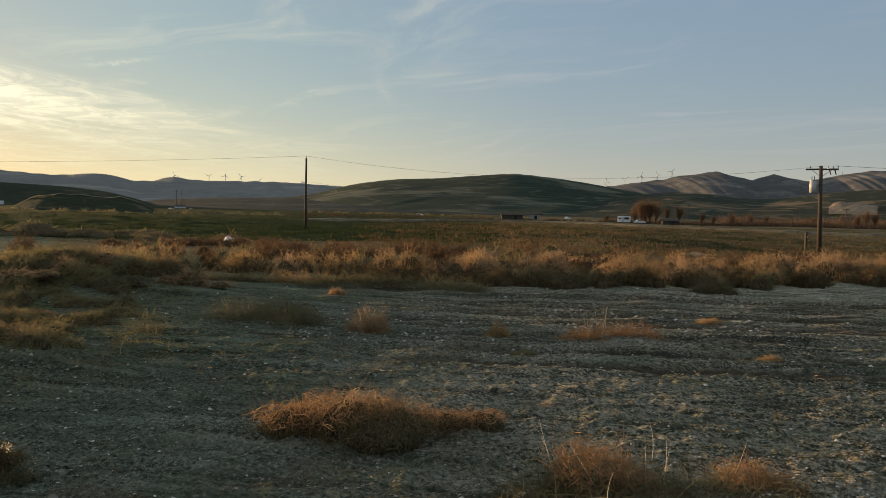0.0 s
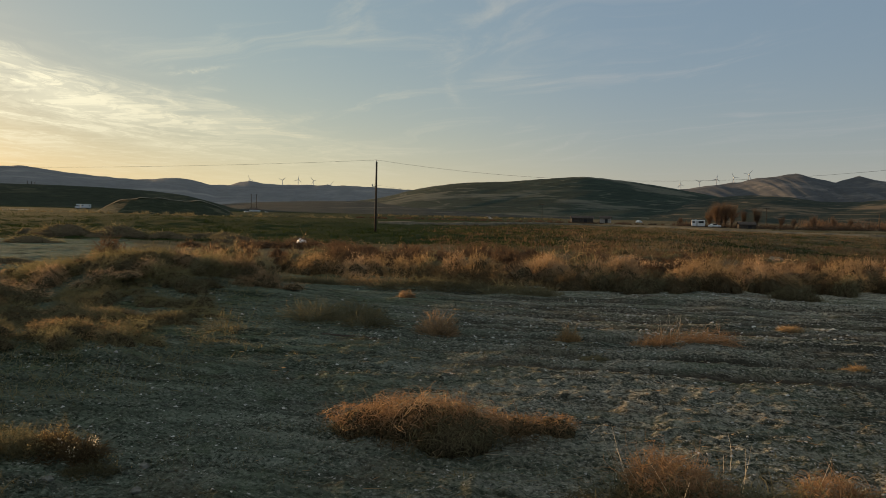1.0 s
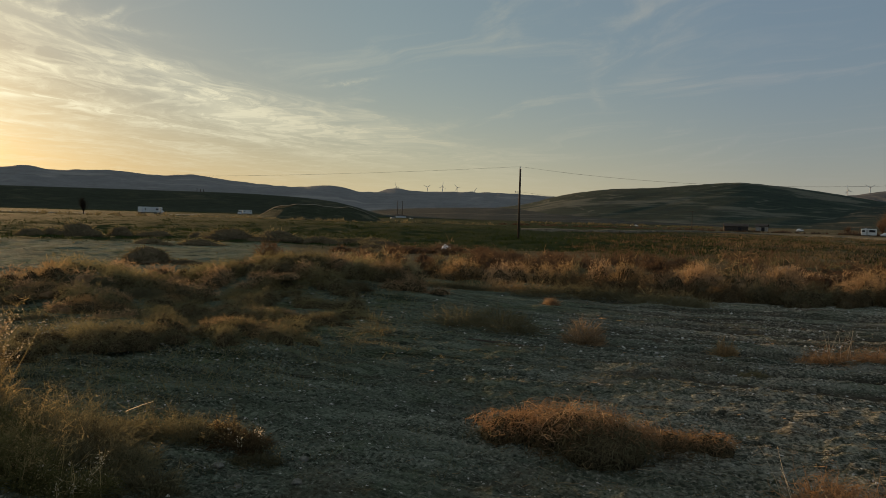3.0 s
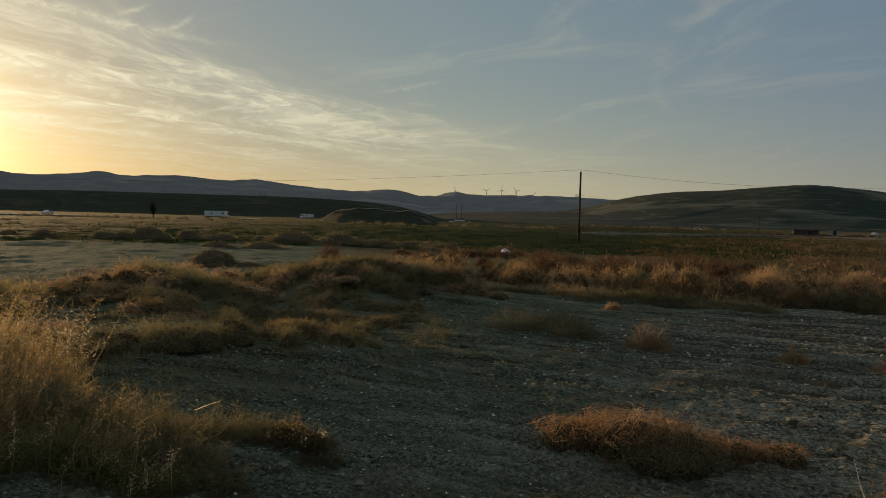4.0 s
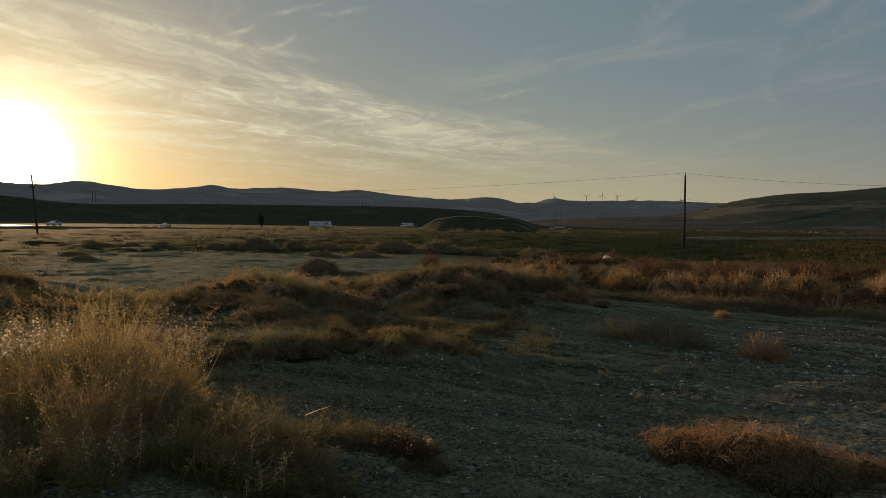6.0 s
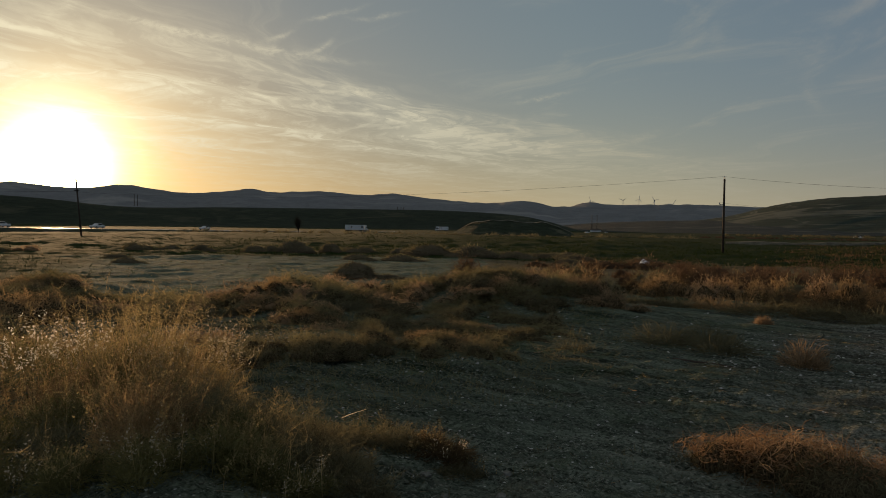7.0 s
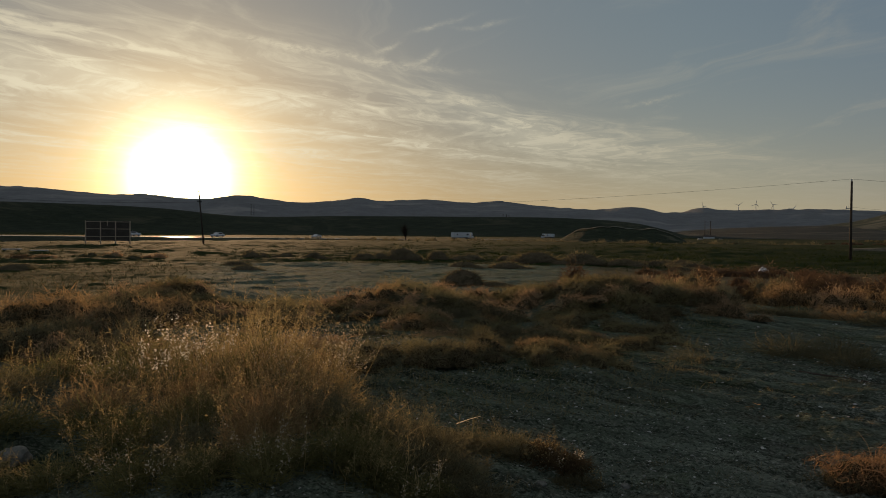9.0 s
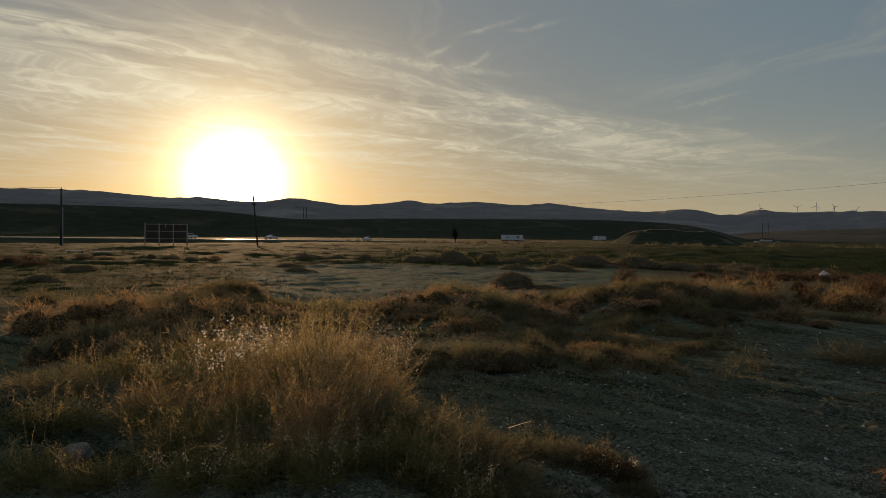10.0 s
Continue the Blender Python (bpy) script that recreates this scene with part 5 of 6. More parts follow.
def gravel(count, d0, d1, seed, lo, hi, mat, label, on_drive=0.0, az0=-34, az1=66):
    """Loose chips and pebbles, each a small uneven solid."""
    r = rng_of(seed)
    d = np.exp(r.uniform(math.log(d0), math.log(d1), count))
    a = np.radians(r.uniform(az0, az1, count))
    x, y = -np.sin(a) * d, np.cos(a) * d
    keep = r.uniform(0, 1, count) < np.clip(0.5 + 1.1 * wave(x * 0.7, y * 1.3, 0.9, 41), 0.12, 1)
    keep &= r.uniform(0, 1, count) > on_drive * (1 - np.clip(zones(x, y)[3] + 0.25 * wave(x, y, 0.5, 43), 0, 1))
    keep &= r.uniform(0, 1, count) > 0.85 * zones(x, y)[2]
    x, y, d = x[keep], y[keep], d[keep]
    n = len(x)
    s = lo + (hi - lo) * r.uniform(0, 1, n) ** 3
    s = s * np.clip(d / 6, 0.8, 1.8)
    unit = np.array([(1, 0, 0), (0, 1, 0), (-1, 0, 0), (0, -1, 0), (0, 0, 0.55)])
    v = unit[None] * (s[:, None, None] * r.uniform(0.55, 1.35, (n, 5, 1))) + r.normal(size=(n, 5, 3)) * (0.18 * s)[:, None, None]
    t = r.uniform(0, 6.283, n)
    c, q = np.cos(t)[:, None], np.sin(t)[:, None]
    vx, vy = v[..., 0] * c - v[..., 1] * q, v[..., 0] * q + v[..., 1] * c
    v = np.stack([vx + x[:, None], vy + y[:, None], v[..., 2] + height(x, y)[:, None] + 0.05 * s[:, None]], -1).reshape(-1, 3)
    tri = np.array([(0, 1, 4), (1, 2, 4), (2, 3, 4), (3, 0, 4)])
    f = (np.arange(n)[:, None, None] * 5 + tri[None]).reshape(-1, 3)
    return tagged(new("gravel", data_of("gravel", (v, f), mat)), label, "gravel", kind="stuff")


gravel(62000, 2.4, 18, 701, 0.0045, 0.018, M_STONE, "pale grey stone chips and pebbles on silt", 0.86)
gravel(30000, 2.4, 16, 702, 0.004, 0.020, M_CLOD, "dark crumbled soil clods on silt")
gravel(26000, 2.6, 13, 705, 0.004, 0.016, M_GRIT, "grey crumbs of dried silt on the lot", 0.0, -6, 64)
gravel(4200, 2.6, 5.0, 704, 0.006, 0.030, M_CLOD, "grey pebbles and clods on the soil bank", 0.0, 22, 62)
tuft_field("silt_edge_weeds", M_GREY, 900, 15, 44, 24, 72, lambda x, y: np.clip(0.15 + 0.8 * wave(x, y, 0.5, 27), 0.02, 1) * (zones(x, y)[1] < 0.3), 0.06, 7, 507, "low grey weeds thinly spread over the silt", "weed")
gravel(5000, 15, 44, 703, 0.008, 0.030, M_CLOD, "dark soil clods on the open silt")


# ---- the highway and what stands far off ----
def at(az, d):
    a = radians(az)
    return -math.sin(a) * d, math.cos(a) * d


ROAD_A, ROAD_B = Vector((-171.0, 56.0)), Vector((-253.0, 335.0))


def road_point(s, side=0.0):
    """A place on the highway: s = 0 beside the billboard, s = 1 far down the road."""
    p = ROAD_A.lerp(ROAD_B, s)
    n = (ROAD_B - ROAD_A).normalized()
    p = p + Vector((n.y, -n.x)) * side
    z = 0.25 + (-2.05 - 0.25) * max(-0.4, min(1.0, s)) - 0.35 * max(0.0, s - 1.0)
    return Vector((p.x, p.y, z))


def strip(name, offsets, mat, label, category, s0=-1.6, s1=4.0, n=60):
    verts, faces = [], []
    for i in range(n + 1):
        s = s0 + (s1 - s0) * i / n
        for o, dz in offsets:
            p = road_point(s, o)
            verts.append((p.x, p.y, p.z + dz))
    k = len(offsets)
    for i in range(n):
        for j in range(k - 1):
            faces.append((i * k + j, (i + 1) * k + j, (i + 1) * k + j + 1, i * k + j + 1))
    return tagged(mesh_object(name, verts, faces, mat, smooth=False), label, category, kind="structure")


strip("road", [(-5.4, -0.06), (-5.2, 0.0), (0, 0.06), (5.2, 0.0), (5.4, -0.06)], M_ROAD, "two-lane asphalt highway shining in low sun", "road")
strip("road_verge", [(-22, -3.2), (-7.4, -0.30), (-5.3, -0.05), (5.3, -0.05), (7.4, -0.30), (22, -3.2)], M_HILL_MID, "dark grassed highway embankment", "verge")
ROAD_TURN = math.degrees(math.atan2(ROAD_B.y - ROAD_A.y, ROAD_B.x - ROAD_A.x))


def semi_truck(s, side, flip, label):
    """A tractor with sleeper cab pulling a closed trailer; +x is ahead."""
    p = road_point(s, side)
    t = thing("semi_truck", (p.x, p.y, p.z + 0.05), ROAD_TURN - 14 + (180 if flip else 0), label, "truck", "trucks on the highway")
    trailer = part("trailer", box(14.6, 2.6, 2.75, (-3.4, 0, 1.15), 0.04), M_WHITE, t, "pale grey box trailer")
    for y in (-1.31, 1.31):
        part("side_mark", box(2.1, 0.02, 0.75, (1.6, y, 2.4), 0.005), M_DARK, trailer, "dark printed mark")
        part("side_mark", box(1.0, 0.02, 0.7, (-8.2, y, 2.4), 0.005), M_DARK, trailer, "dark printed mark")
    part("underframe", box(13.4, 1.1, 0.35, (-3.6, 0, 0.82), 0.03), M_DARK, trailer)
    bm = box(1.9, 2.4, 2.2, (6.0, 0, 1.0), 0.12)
    box(1.5, 2.1, 1.15, (7.6, 0, 0.75), 0.18, bm)
    cab = part("cab", bm, M_WHITE, t, "white conventional cab with sleeper")
    part("roof_fairing", box(1.7, 2.2, 0.75, (5.9, 0, 3.15), 0.25), M_WHITE, cab)
    part("windscreen", box(0.06, 2.0, 0.8, (6.98, 0, 2.15), 0.02), M_GLASS, cab)
    for y in (-1.22, 1.22):
        part("side_window", box(0.8, 0.05, 0.6, (6.3, y, 2.2), 0.02), M_GLASS, cab)
        part("mud_flap", box(0.04, 0.6, 0.6, (-10.4, y * 0.8, 0.35)), M_DARK, trailer)
    for x in (8.0, 4.6, 3.4, -8.4, -9.6):
        for y in (-1.05, 1.05):
            w = part("wheel", tube((x, y - 0.15, 0.5), (x, y + 0.15, 0.5), 0.5, seg=16), M_DARK, t)
            part("rim", tube((x, y - 0.16, 0.5), (x, y + 0.16, 0.5), 0.26, seg=12), M_STEEL, w)
    return t


def car(p, turn, label, group, mat=None, s=1.0):
    """A saloon car; +x is ahead."""
    t = thing("car", p, turn, label, "car", group)
    mat = mat or M_WHITE
    body = part("body", box(4.5, 1.78, 0.58, (0, 0, 0.32), 0.16), mat, t)
    bm = bmesh.new()
    prof = [(-1.75, 0.88), (-1.15, 1.42), (0.35, 1.44), (1.15, 0.90)]
    left = [bm.verts.new((x, -0.80 + 0.1 * (z > 1), z)) for x, z in prof]
    right = [bm.verts.new((x, 0.80 - 0.1 * (z > 1), z)) for x, z in prof]
    bm.faces.new(left), bm.faces.new(right[::-1])
    for i in range(4):
        j = (i + 1) % 4
        bm.faces.new((left[i], left[j], right[j], right[i]))
    part("cabin", bm, mat, t)
    for y in (-0.80, 0.80):
        part("side_window", box(1.7, 0.03, 0.36, (-0.35, y * 0.965, 0.98), 0.01), M_GLASS, t)
        part("headlight", box(0.06, 0.32, 0.14, (2.24, y * 0.78, 0.62), 0.02), M_STEEL, t)
        for x in (-1.35, 1.4):
            w = part("wheel", tube((x, y - 0.08, 0.33), (x, y + 0.10, 0.33), 0.33, seg=16), M_DARK, t)
            part("rim", tube((x, y - 0.10, 0.33), (x, y + 0.12, 0.33), 0.2, seg=10), M_STEEL, w)
    return t


semi_truck(1.0, 3.0, False, "white semi truck with a closed trailer on the highway")
semi_truck(1.72, -3.0, True, "white semi truck with a grey trailer on the highway")
for s, side, flip, lab in ((0.28, 3.0, True, "white car on the highway"), (0.47, 3.0, True, "pale car far down the highway"), (0.185, -2.6, False, "white car on the highway near the billboard")):
    p = road_point(s, side)
    car((p.x, p.y, p.z + 0.05), ROAD_TURN + (180 if flip else 0), lab, "cars on the highway")


def utility_pole(az, d, top, lean, label, arm=False, base=None, ra=0.15):
    x, y = at(az, d)
    z0 = ground_z(x, y) - 0.3
    h = top - z0
    t = thing("utility_pole", (x, y, z0), 0, label, "pole", "poles of the power line")
    tip = Vector((-math.cos(radians(az)) * h * math.sin(radians(lean)), -math.sin(radians(az)) * h * math.sin(radians(lean)), h))
    part("shaft", tube((0, 0, 0), tip, ra, ra * 0.68, 12), M_POLE, t, smooth=True)
    return t, Vector((x, y, z0)) + tip, tip


def insulator(parent, p):
    bm = tube((p[0], p[1], p[2]), (p[0], p[1], p[2] + 0.10), 0.03, 0.03, 8)
    tube((p[0], p[1], p[2] + 0.06), (p[0], p[1], p[2] + 0.13), 0.065, 0.045, 10, bm)
    tube((p[0], p[1], p[2] + 0.14), (p[0], p[1], p[2] + 0.22), 0.055, 0.035, 10, bm)
    part("insulator", bm, M_STEEL, parent, "grey porcelain insulator")


pole_a, top_a, tip_a = utility_pole(10.2, 75.0, 6.40, 0.0, "dark weathered wooden utility pole in the field", ra=0.125)
insulator(pole_a, tip_a)
part("bracket", box(0.35, 0.06, 0.06, (-0.25, 0, tip_a.z - 2.4), 0.01), M_STEEL, pole_a)
insulator(pole_a, (-0.4, 0, tip_a.z - 2.38))
pole_b, top_b, tip_b = utility_pole(-26.4, 72.0, 6.17, 1.2, "wooden utility pole with crossarm and transformer", ra=0.20)
arm_dir = Vector((math.cos(radians(-26.4)), math.sin(radians(-26.4)), 0))
bm = bmesh.new()
bmesh.ops.create_cube(bm, size=1, matrix=Matrix.Translation(tip_b + Vector((0.15, 0.1, -0.28))) @ pose(0, 0, 0, 0, 0, -26.4) @ Matrix.Diagonal((2.5, 0.12, 0.14, 1)))
arm = part("crossarm", bm, M_POLE, pole_b)
for k in (-0.9, 0.45, 0.85, 1.2):
    insulator(arm, tip_b + arm_dir * k + Vector((0.15, 0.1, -0.20)))
for k in (0.55, 0.95):
    p = tip_b + arm_dir * k + Vector((0.15, 0.05, -0.40))
    part("fuse_cutout", tube(p + Vector((0, 0, 0.05)), p + Vector((0.12, 0, -0.34)), 0.05, 0.04, 8), M_DARK, arm)
for sgn in (-1, 1):
    part("brace", tube(tip_b + arm_dir * 0.75 * sgn + Vector((0.1, 0.0, -0.34)), tip_b + Vector((0, 0, -0.95)), 0.022, seg=6), M_STEEL, arm)
tc = tip_b - arm_dir * 0.55 + Vector((0, 0, -2.25))
bm = tube(tc, tc + Vector((0, 0, 1.0)), 0.27, 0.27, 18)
tube(tc + Vector((0, 0, 1.0)), tc + Vector((0, 0, 1.08)), 0.29, 0.22, 18, bm)
can = part("transformer", bm, plain("transformer_grey", (0.55, 0.57, 0.58), 0.5, 0, 0.15), pole_b, "pale grey transformer can", True)
for k in (-0.1, 0.1):
    part("bushing", tube(tc + arm_dir * k + Vector((0, 0, 1.05)), tc + arm_dir * k + Vector((0, 0, 1.4)), 0.045, 0.025, 8), M_POLE, can)
part("hanger", box(0.5, 0.08, 0.1, (tip_b - arm_dir * 0.2 + Vector((0, 0, -1.7)))[:]), M_STEEL, can)
part("secondary_bracket", tube(tip_b + Vector((0, 0, -2.2)) - arm_dir * 0.1, tip_b + Vector((0, 0, -2.2)) + arm_dir * 0.5, 0.03), M_STEEL, pole_b)
pole_c, top_c, tip_c = utility_pole(55.75, 128.0, 7.95, 5.0, "leaning wooden utility pole near the highway")
part("street_lamp_head", box(0.9, 0.3, 0.16, (tip_c.x + 0.2, tip_c.y, tip_c.z - 1.75), 0.03), M_DARK, pole_c)
pole_d, top_d, tip_d = utility_pole(68.7, 130.0, 8.05, -0.2, "dark wooden utility pole near the highway", ra=0.19)
part("conduit", tube((0.35, 0.1, 0.0), (0.35, 0.1, tip_d.z * 0.68), 0.07), M_STEEL, pole_d)
for tp, pl in ((tip_c, pole_c), (tip_d, pole_d)):
    insulator(pl, tp)


def wire(a, b, sag, radius=0.010, label="thin overhead power wire between poles"):
    cu = bpy.data.curves.new("power_line", "CURVE")
    cu.dimensions, cu.bevel_depth, cu.bevel_resolution = "3D", radius, 1
    sp = cu.splines.new("POLY")
    sp.points.add(24)
    for i in range(25):
        t = i / 24
        p = Vector(a).lerp(Vector(b), t)
        sp.points[i].co = (p.x, p.y, p.z - 4 * sag * t * (1 - t), 1)
    cu.materials.append(M_WIRE)
    return tagged(new("power_line", cu), label, "wire", "wires of the power line")


lift = Vector((0, 0, 0.2))
wire(top_a + lift, top_b + arm_dir * 0.4 + Vector((0, 0, 0)), 1.55, 0.0095)
wire(top_a + lift, top_c + Vector((0, 0, -1.9)), 1.3, 0.0095)
wire(top_a + Vector((-0.4, 0, -2.2)), top_b + Vector((0, 0, -2.2)), 1.4, 0.007)
wire(top_c + Vector((0, 0, -1.8)), top_d + Vector((0, 0, -2.0)), 0.3, 0.02)
wire(top_b + arm_dir * 1.1, top_b + Vector((60, -28, 0.6)), 1.2, 0.014)
wire(top_d + lift, top_d + Vector((-40, -60, 0.5)), 0.8, 0.018)


def billboard():
    x, y = at(62.05, 125.0)
    z = 1.6 - math.tan(radians(0.89)) * 125 - 0.35
    t = thing("billboard", (x, y, z), 62.05 - 90 + 90, "back of an unpainted roadside billboard on timber posts", "billboard")
    # timber lightened in colour for the lens flare over the backlit posts
    wood = plain("flare_pale_sign_timber", (0.52, 0.42, 0.30), 0.8, 0, 0.3, 4)
    dark = plain("dark_sign_panel", (0.09, 0.075, 0.06), 0.8, 0, 0.3, 1.2)
    for k in range(3):
        part("panel", box(2.02, 0.05, 3.0, (-2.06 + 2.06 * k, 0.16, 0.62), 0.01), dark, t)
    for x0 in (-3.05, -1.03, 1.03, 3.05):
        part("post", box(0.17, 0.17, 3.62, (x0, 0, 0), 0.01), wood, t)
    for z0 in (3.42, 2.35, 1.20):
        part("rail", box(6.3, 0.09, 0.10, (0, 0.10, z0), 0.01), wood, t)
    part("strut", tube((-0.1, 0.0, 2.9), (-0.1, 0.05, 3.65), 0.06), wood, t)
    return t


billboard()


def wind_turbine(az, el, d, blade, turn, spin):
    """Tower, nacelle and three-bladed rotor; its hub stands at the given bearing."""
    x, y = at(az, d)
    hub = EYE + d * math.tan(radians(el))
    t = thing("wind_turbine", (x, y, hub - 75), turn, "white three-bladed wind turbine on the ridge", "wind turbine", "wind turbines on the ridge")
    part("tower", tube((0, 0, 0), (0, 0, 75), 2.3, 1.3, 12), M_TURBINE, t, smooth=True)
    nac = part("nacelle", box(7.5, 3.0, 3.0, (1.2, 0, 73.8), 0.5), M_TURBINE, t)
    rotor = part("hub", tube((-3.4, 0, 75.3), (-2.0, 0, 75.3), 0.6, 1.4, 10), M_TURBINE, t)
    for k in range(3):
        a = radians(spin + 120 * k)
        u = Vector((0, math.sin(a), math.cos(a)))
        w = Vector((0, math.cos(a), -math.sin(a)))
        c = Vector((-2.6, 0, 75.3))
        bm = bmesh.new()
        rings = []
        for f, wd, th in ((0.03, 0.9, 0.9), (0.2, 1.7, 0.6), (0.6, 1.15, 0.35), (1.0, 0.45, 0.12)):
            o = c + u * blade * f
            rings.append([bm.verts.new(o + w * wd * p + Vector((th * q, 0, 0))) for p, q in ((-0.6, 0), (0, 1), (1, 0), (0, -1))])
        for r0, r1 in zip(rings, rings[1:]):
            for i in range(4):
                bm.faces.new((r0[i], r0[(i + 1) % 4], r1[(i + 1) % 4], r1[i]))
        bm.faces.new(rings[-1])
        part("blade", bm, M_TURBINE, rotor)
    return t


M_TURBINE = plain("turbine_white", (0.62, 0.62, 0.62), 0.5, 0, 0.08, 0.05)
for k, (az, el, d) in enumerate([(19.39, 2.06, 4320), (17.06, 2.11, 4330), (15.93, 2.19, 4330), (14.83, 2.14, 4330), (13.55, 1.86, 4300), (-12.07, 2.42, 3500), (-13.36, 2.63, 3500), (-14.51, 2.85, 3500), (-15.65, 2.95, 3500), (-16.62, 3.19, 3500), (-27.57, 2.87, 3360)]):
    wind_turbine(az, el, d, 26.0 if d > 4000 else 22.0, 80 + 15 * (k % 3), (17 + 47 * k) % 120)


def small_pole(az, d, el, label, group, arms=0, base_el=-0.4, lean=0.0):
    x, y = at(az, d)
    z0 = EYE + d * math.tan(radians(base_el)) - 1.0
    h = EYE + d * math.tan(radians(el)) - z0
    t = thing("far_pole", (x, y, z0), az, label, "pole", group)
    part("shaft", tube((0, 0, 0), (lean, 0, h), 0.0009 * d * 0.5, 0.0006 * d * 0.5, 8), M_POLE, t)
    for k in range(arms):
        part("crossarm", box(2.4, 0.16, 0.16, (0, 0, h - 0.4 - 1.0 * k), 0.02), M_POLE, t)
    return t


for az, d, el, b in ((-2.26, 300, 0.85, -0.3), (-17.85, 300, 0.90, -0.5), (-24.68, 330, 0.72, -0.5), (-27.9, 320, 0.78, -0.5), (-26.65, 330, 0.45, -0.4), (-28.9, 330, 0.4, -0.4)):
    small_pole(az, d, el, "slim wooden pole in the far settlement", "poles in the settlement", 1, b)
for az, d, el, b in ((19.27, 900, 1.03, -0.33), (18.90, 905, 1.01, -0.33), (52.4, 1150, 1.95, 1.2), (52.2, 1150, 1.93, 1.2), (33.75, 1150, 1.45, 1.1), (33.5, 1150, 1.42, 1.1), (33.3, 1150, 1.40, 1.1)):
    small_pole(az, d, el, "tall dark pole of a far transmission line", "poles of the transmission line", 1, b)


# ---- the far settlement ----
def trailer_home(az, d, length, h, turn, label):
    x, y = at(az, d)
    z = EYE + d * math.tan(radians(-0.60))
    t = thing("camper_trailer", (x, y, z), turn, label, "camper", "")
    part("body", box(length, 2.5, h - 0.5, (0, 0, 0.5), 0.2), M_WHITE, t)
    part("window", box(1.9, 0.06, 0.8, (1.0, -1.26, 1.6), 0.02), M_GLASS, t)
    part("window", box(0.9, 0.06, 0.6, (-1.6, -1.26, 1.7), 0.02), M_GLASS, t)
    part("door", box(0.7, 0.06, 1.8, (-0.5, -1.265, 0.6), 0.02), plain("camper_door", (0.5, 0.5, 0.5), 0.5), t)
    part("roof_vent", box(0.7, 0.5, 0.25, (-1.0, 0, h), 0.03), M_STEEL, t)
    part("hitch", box(1.3, 0.2, 0.15, (length / 2 + 0.6, 0, 0.45)), M_DARK, t)
    for y0 in (-1.1, 1.1):
        w = part("wheel", tube((0, y0 - 0.1, 0.35), (0, y0 + 0.1, 0.35), 0.35, seg=14), M_DARK, t)
        part("rim", tube((0, y0 - 0.12, 0.35), (0, y0 + 0.12, 0.35), 0.2, seg=10), M_STEEL, w)
    return t


trailer_home(-13.4, 300, 4.8, 2.8, -13.4, "white camper trailer with a dark window parked far off")
M_TIN = plain("rusty_roof_tin", (0.085, 0.066, 0.056), 0.7, 0.2, 0.4, 0.8)
M_BOARD = plain("weathered_dark_boards", (0.075, 0.062, 0.052), 0.9, 0, 0.4, 1.5)


def shed(az, d, w, dep, h, el, turn, label, wall=None):
    x, y = at(az, d)
    z = EYE + d * math.tan(radians(el)) - 0.3
    t = thing("shed", (x, y, z), turn + az, label, "shed", "sheds of the settlement")
    part("wall", box(w, dep, h, (0, 0, 0), 0.02), wall or M_BOARD, t)
    bm = bmesh.new()
    pts = [(-dep / 2 - 0.3, h - 0.05), (0, h + dep * 0.24), (dep / 2 + 0.3, h - 0.05)]
    a = [bm.verts.new((-w / 2 - 0.3, p, q)) for p, q in pts] + [bm.verts.new((-w / 2 - 0.3, p, q + 0.12)) for p, q in pts[::-1]]
    b = [bm.verts.new((w / 2 + 0.3, v.co.y, v.co.z)) for v in a]
    bm.faces.new(a), bm.faces.new(b[::-1])
    for i in range(6):
        bm.faces.new((a[i], a[(i + 1) % 6], b[(i + 1) % 6], b[i]))
    part("roof", bm, M_TIN, t)
    part("door", box(min(1.2, w * 0.3), 0.08, min(2.0, h * 0.8), (w * 0.15, -dep / 2 - 0.03, 0)), M_DARK, t)
    return t


shed(-5.2, 330, 9.0, 4.0, 1.8, -0.42, 5, "long low dark shed far across the field")
shed(-6.9, 330, 4.2, 3.5, 2.0, -0.40, -8, "small pale shed far across the field", plain("faded_wall", (0.36, 0.33, 0.30), 0.85))
shed(-16.6, 314, 6.0, 4.0, 1.6, -0.55, 10, "dark weathered shed under bare trees")
shed(-25.2, 420, 8.0, 5.0, 2.4, -0.55, 10, "low dark shed in the far settlement")
shed(-27.1, 420, 6.0, 4.0, 3.4, -0.5, -12, "pale house in the far settlement", plain("pale_house_wall", (0.42, 0.40, 0.37), 0.8))
shed(-29.3, 430, 7.0, 4.5, 2.2, -0.55, 4, "low dark shed in the far settlement")
shed(19.0, 880, 11.0, 7.0, 4.0, -0.35, 10, "pale works building by the far road", M_WHITE)
for az, d, el, tr, lab in ((-9.3, 370, -0.42, 60, "white vehicle parked far across the field"), (-14.5, 300, -0.58, 20, "pale car parked beside the camper"), (-23.6, 400, -0.55, 10, "white car parked in the far settlement"), (-28.2, 410, -0.55, -60, "pale car parked in the far settlement"), (19.6, 700, -0.33, 30, "white vehicle on the far road"), (18.2, 720, -0.34, 40, "pale vehicle on the far road"), (1.7, 420, -0.40, 10, "pale car on the far road")):
    x, y = at(az, d)
    car((x, y, EYE + d * math.tan(radians(el))), tr, lab, "cars parked far off")


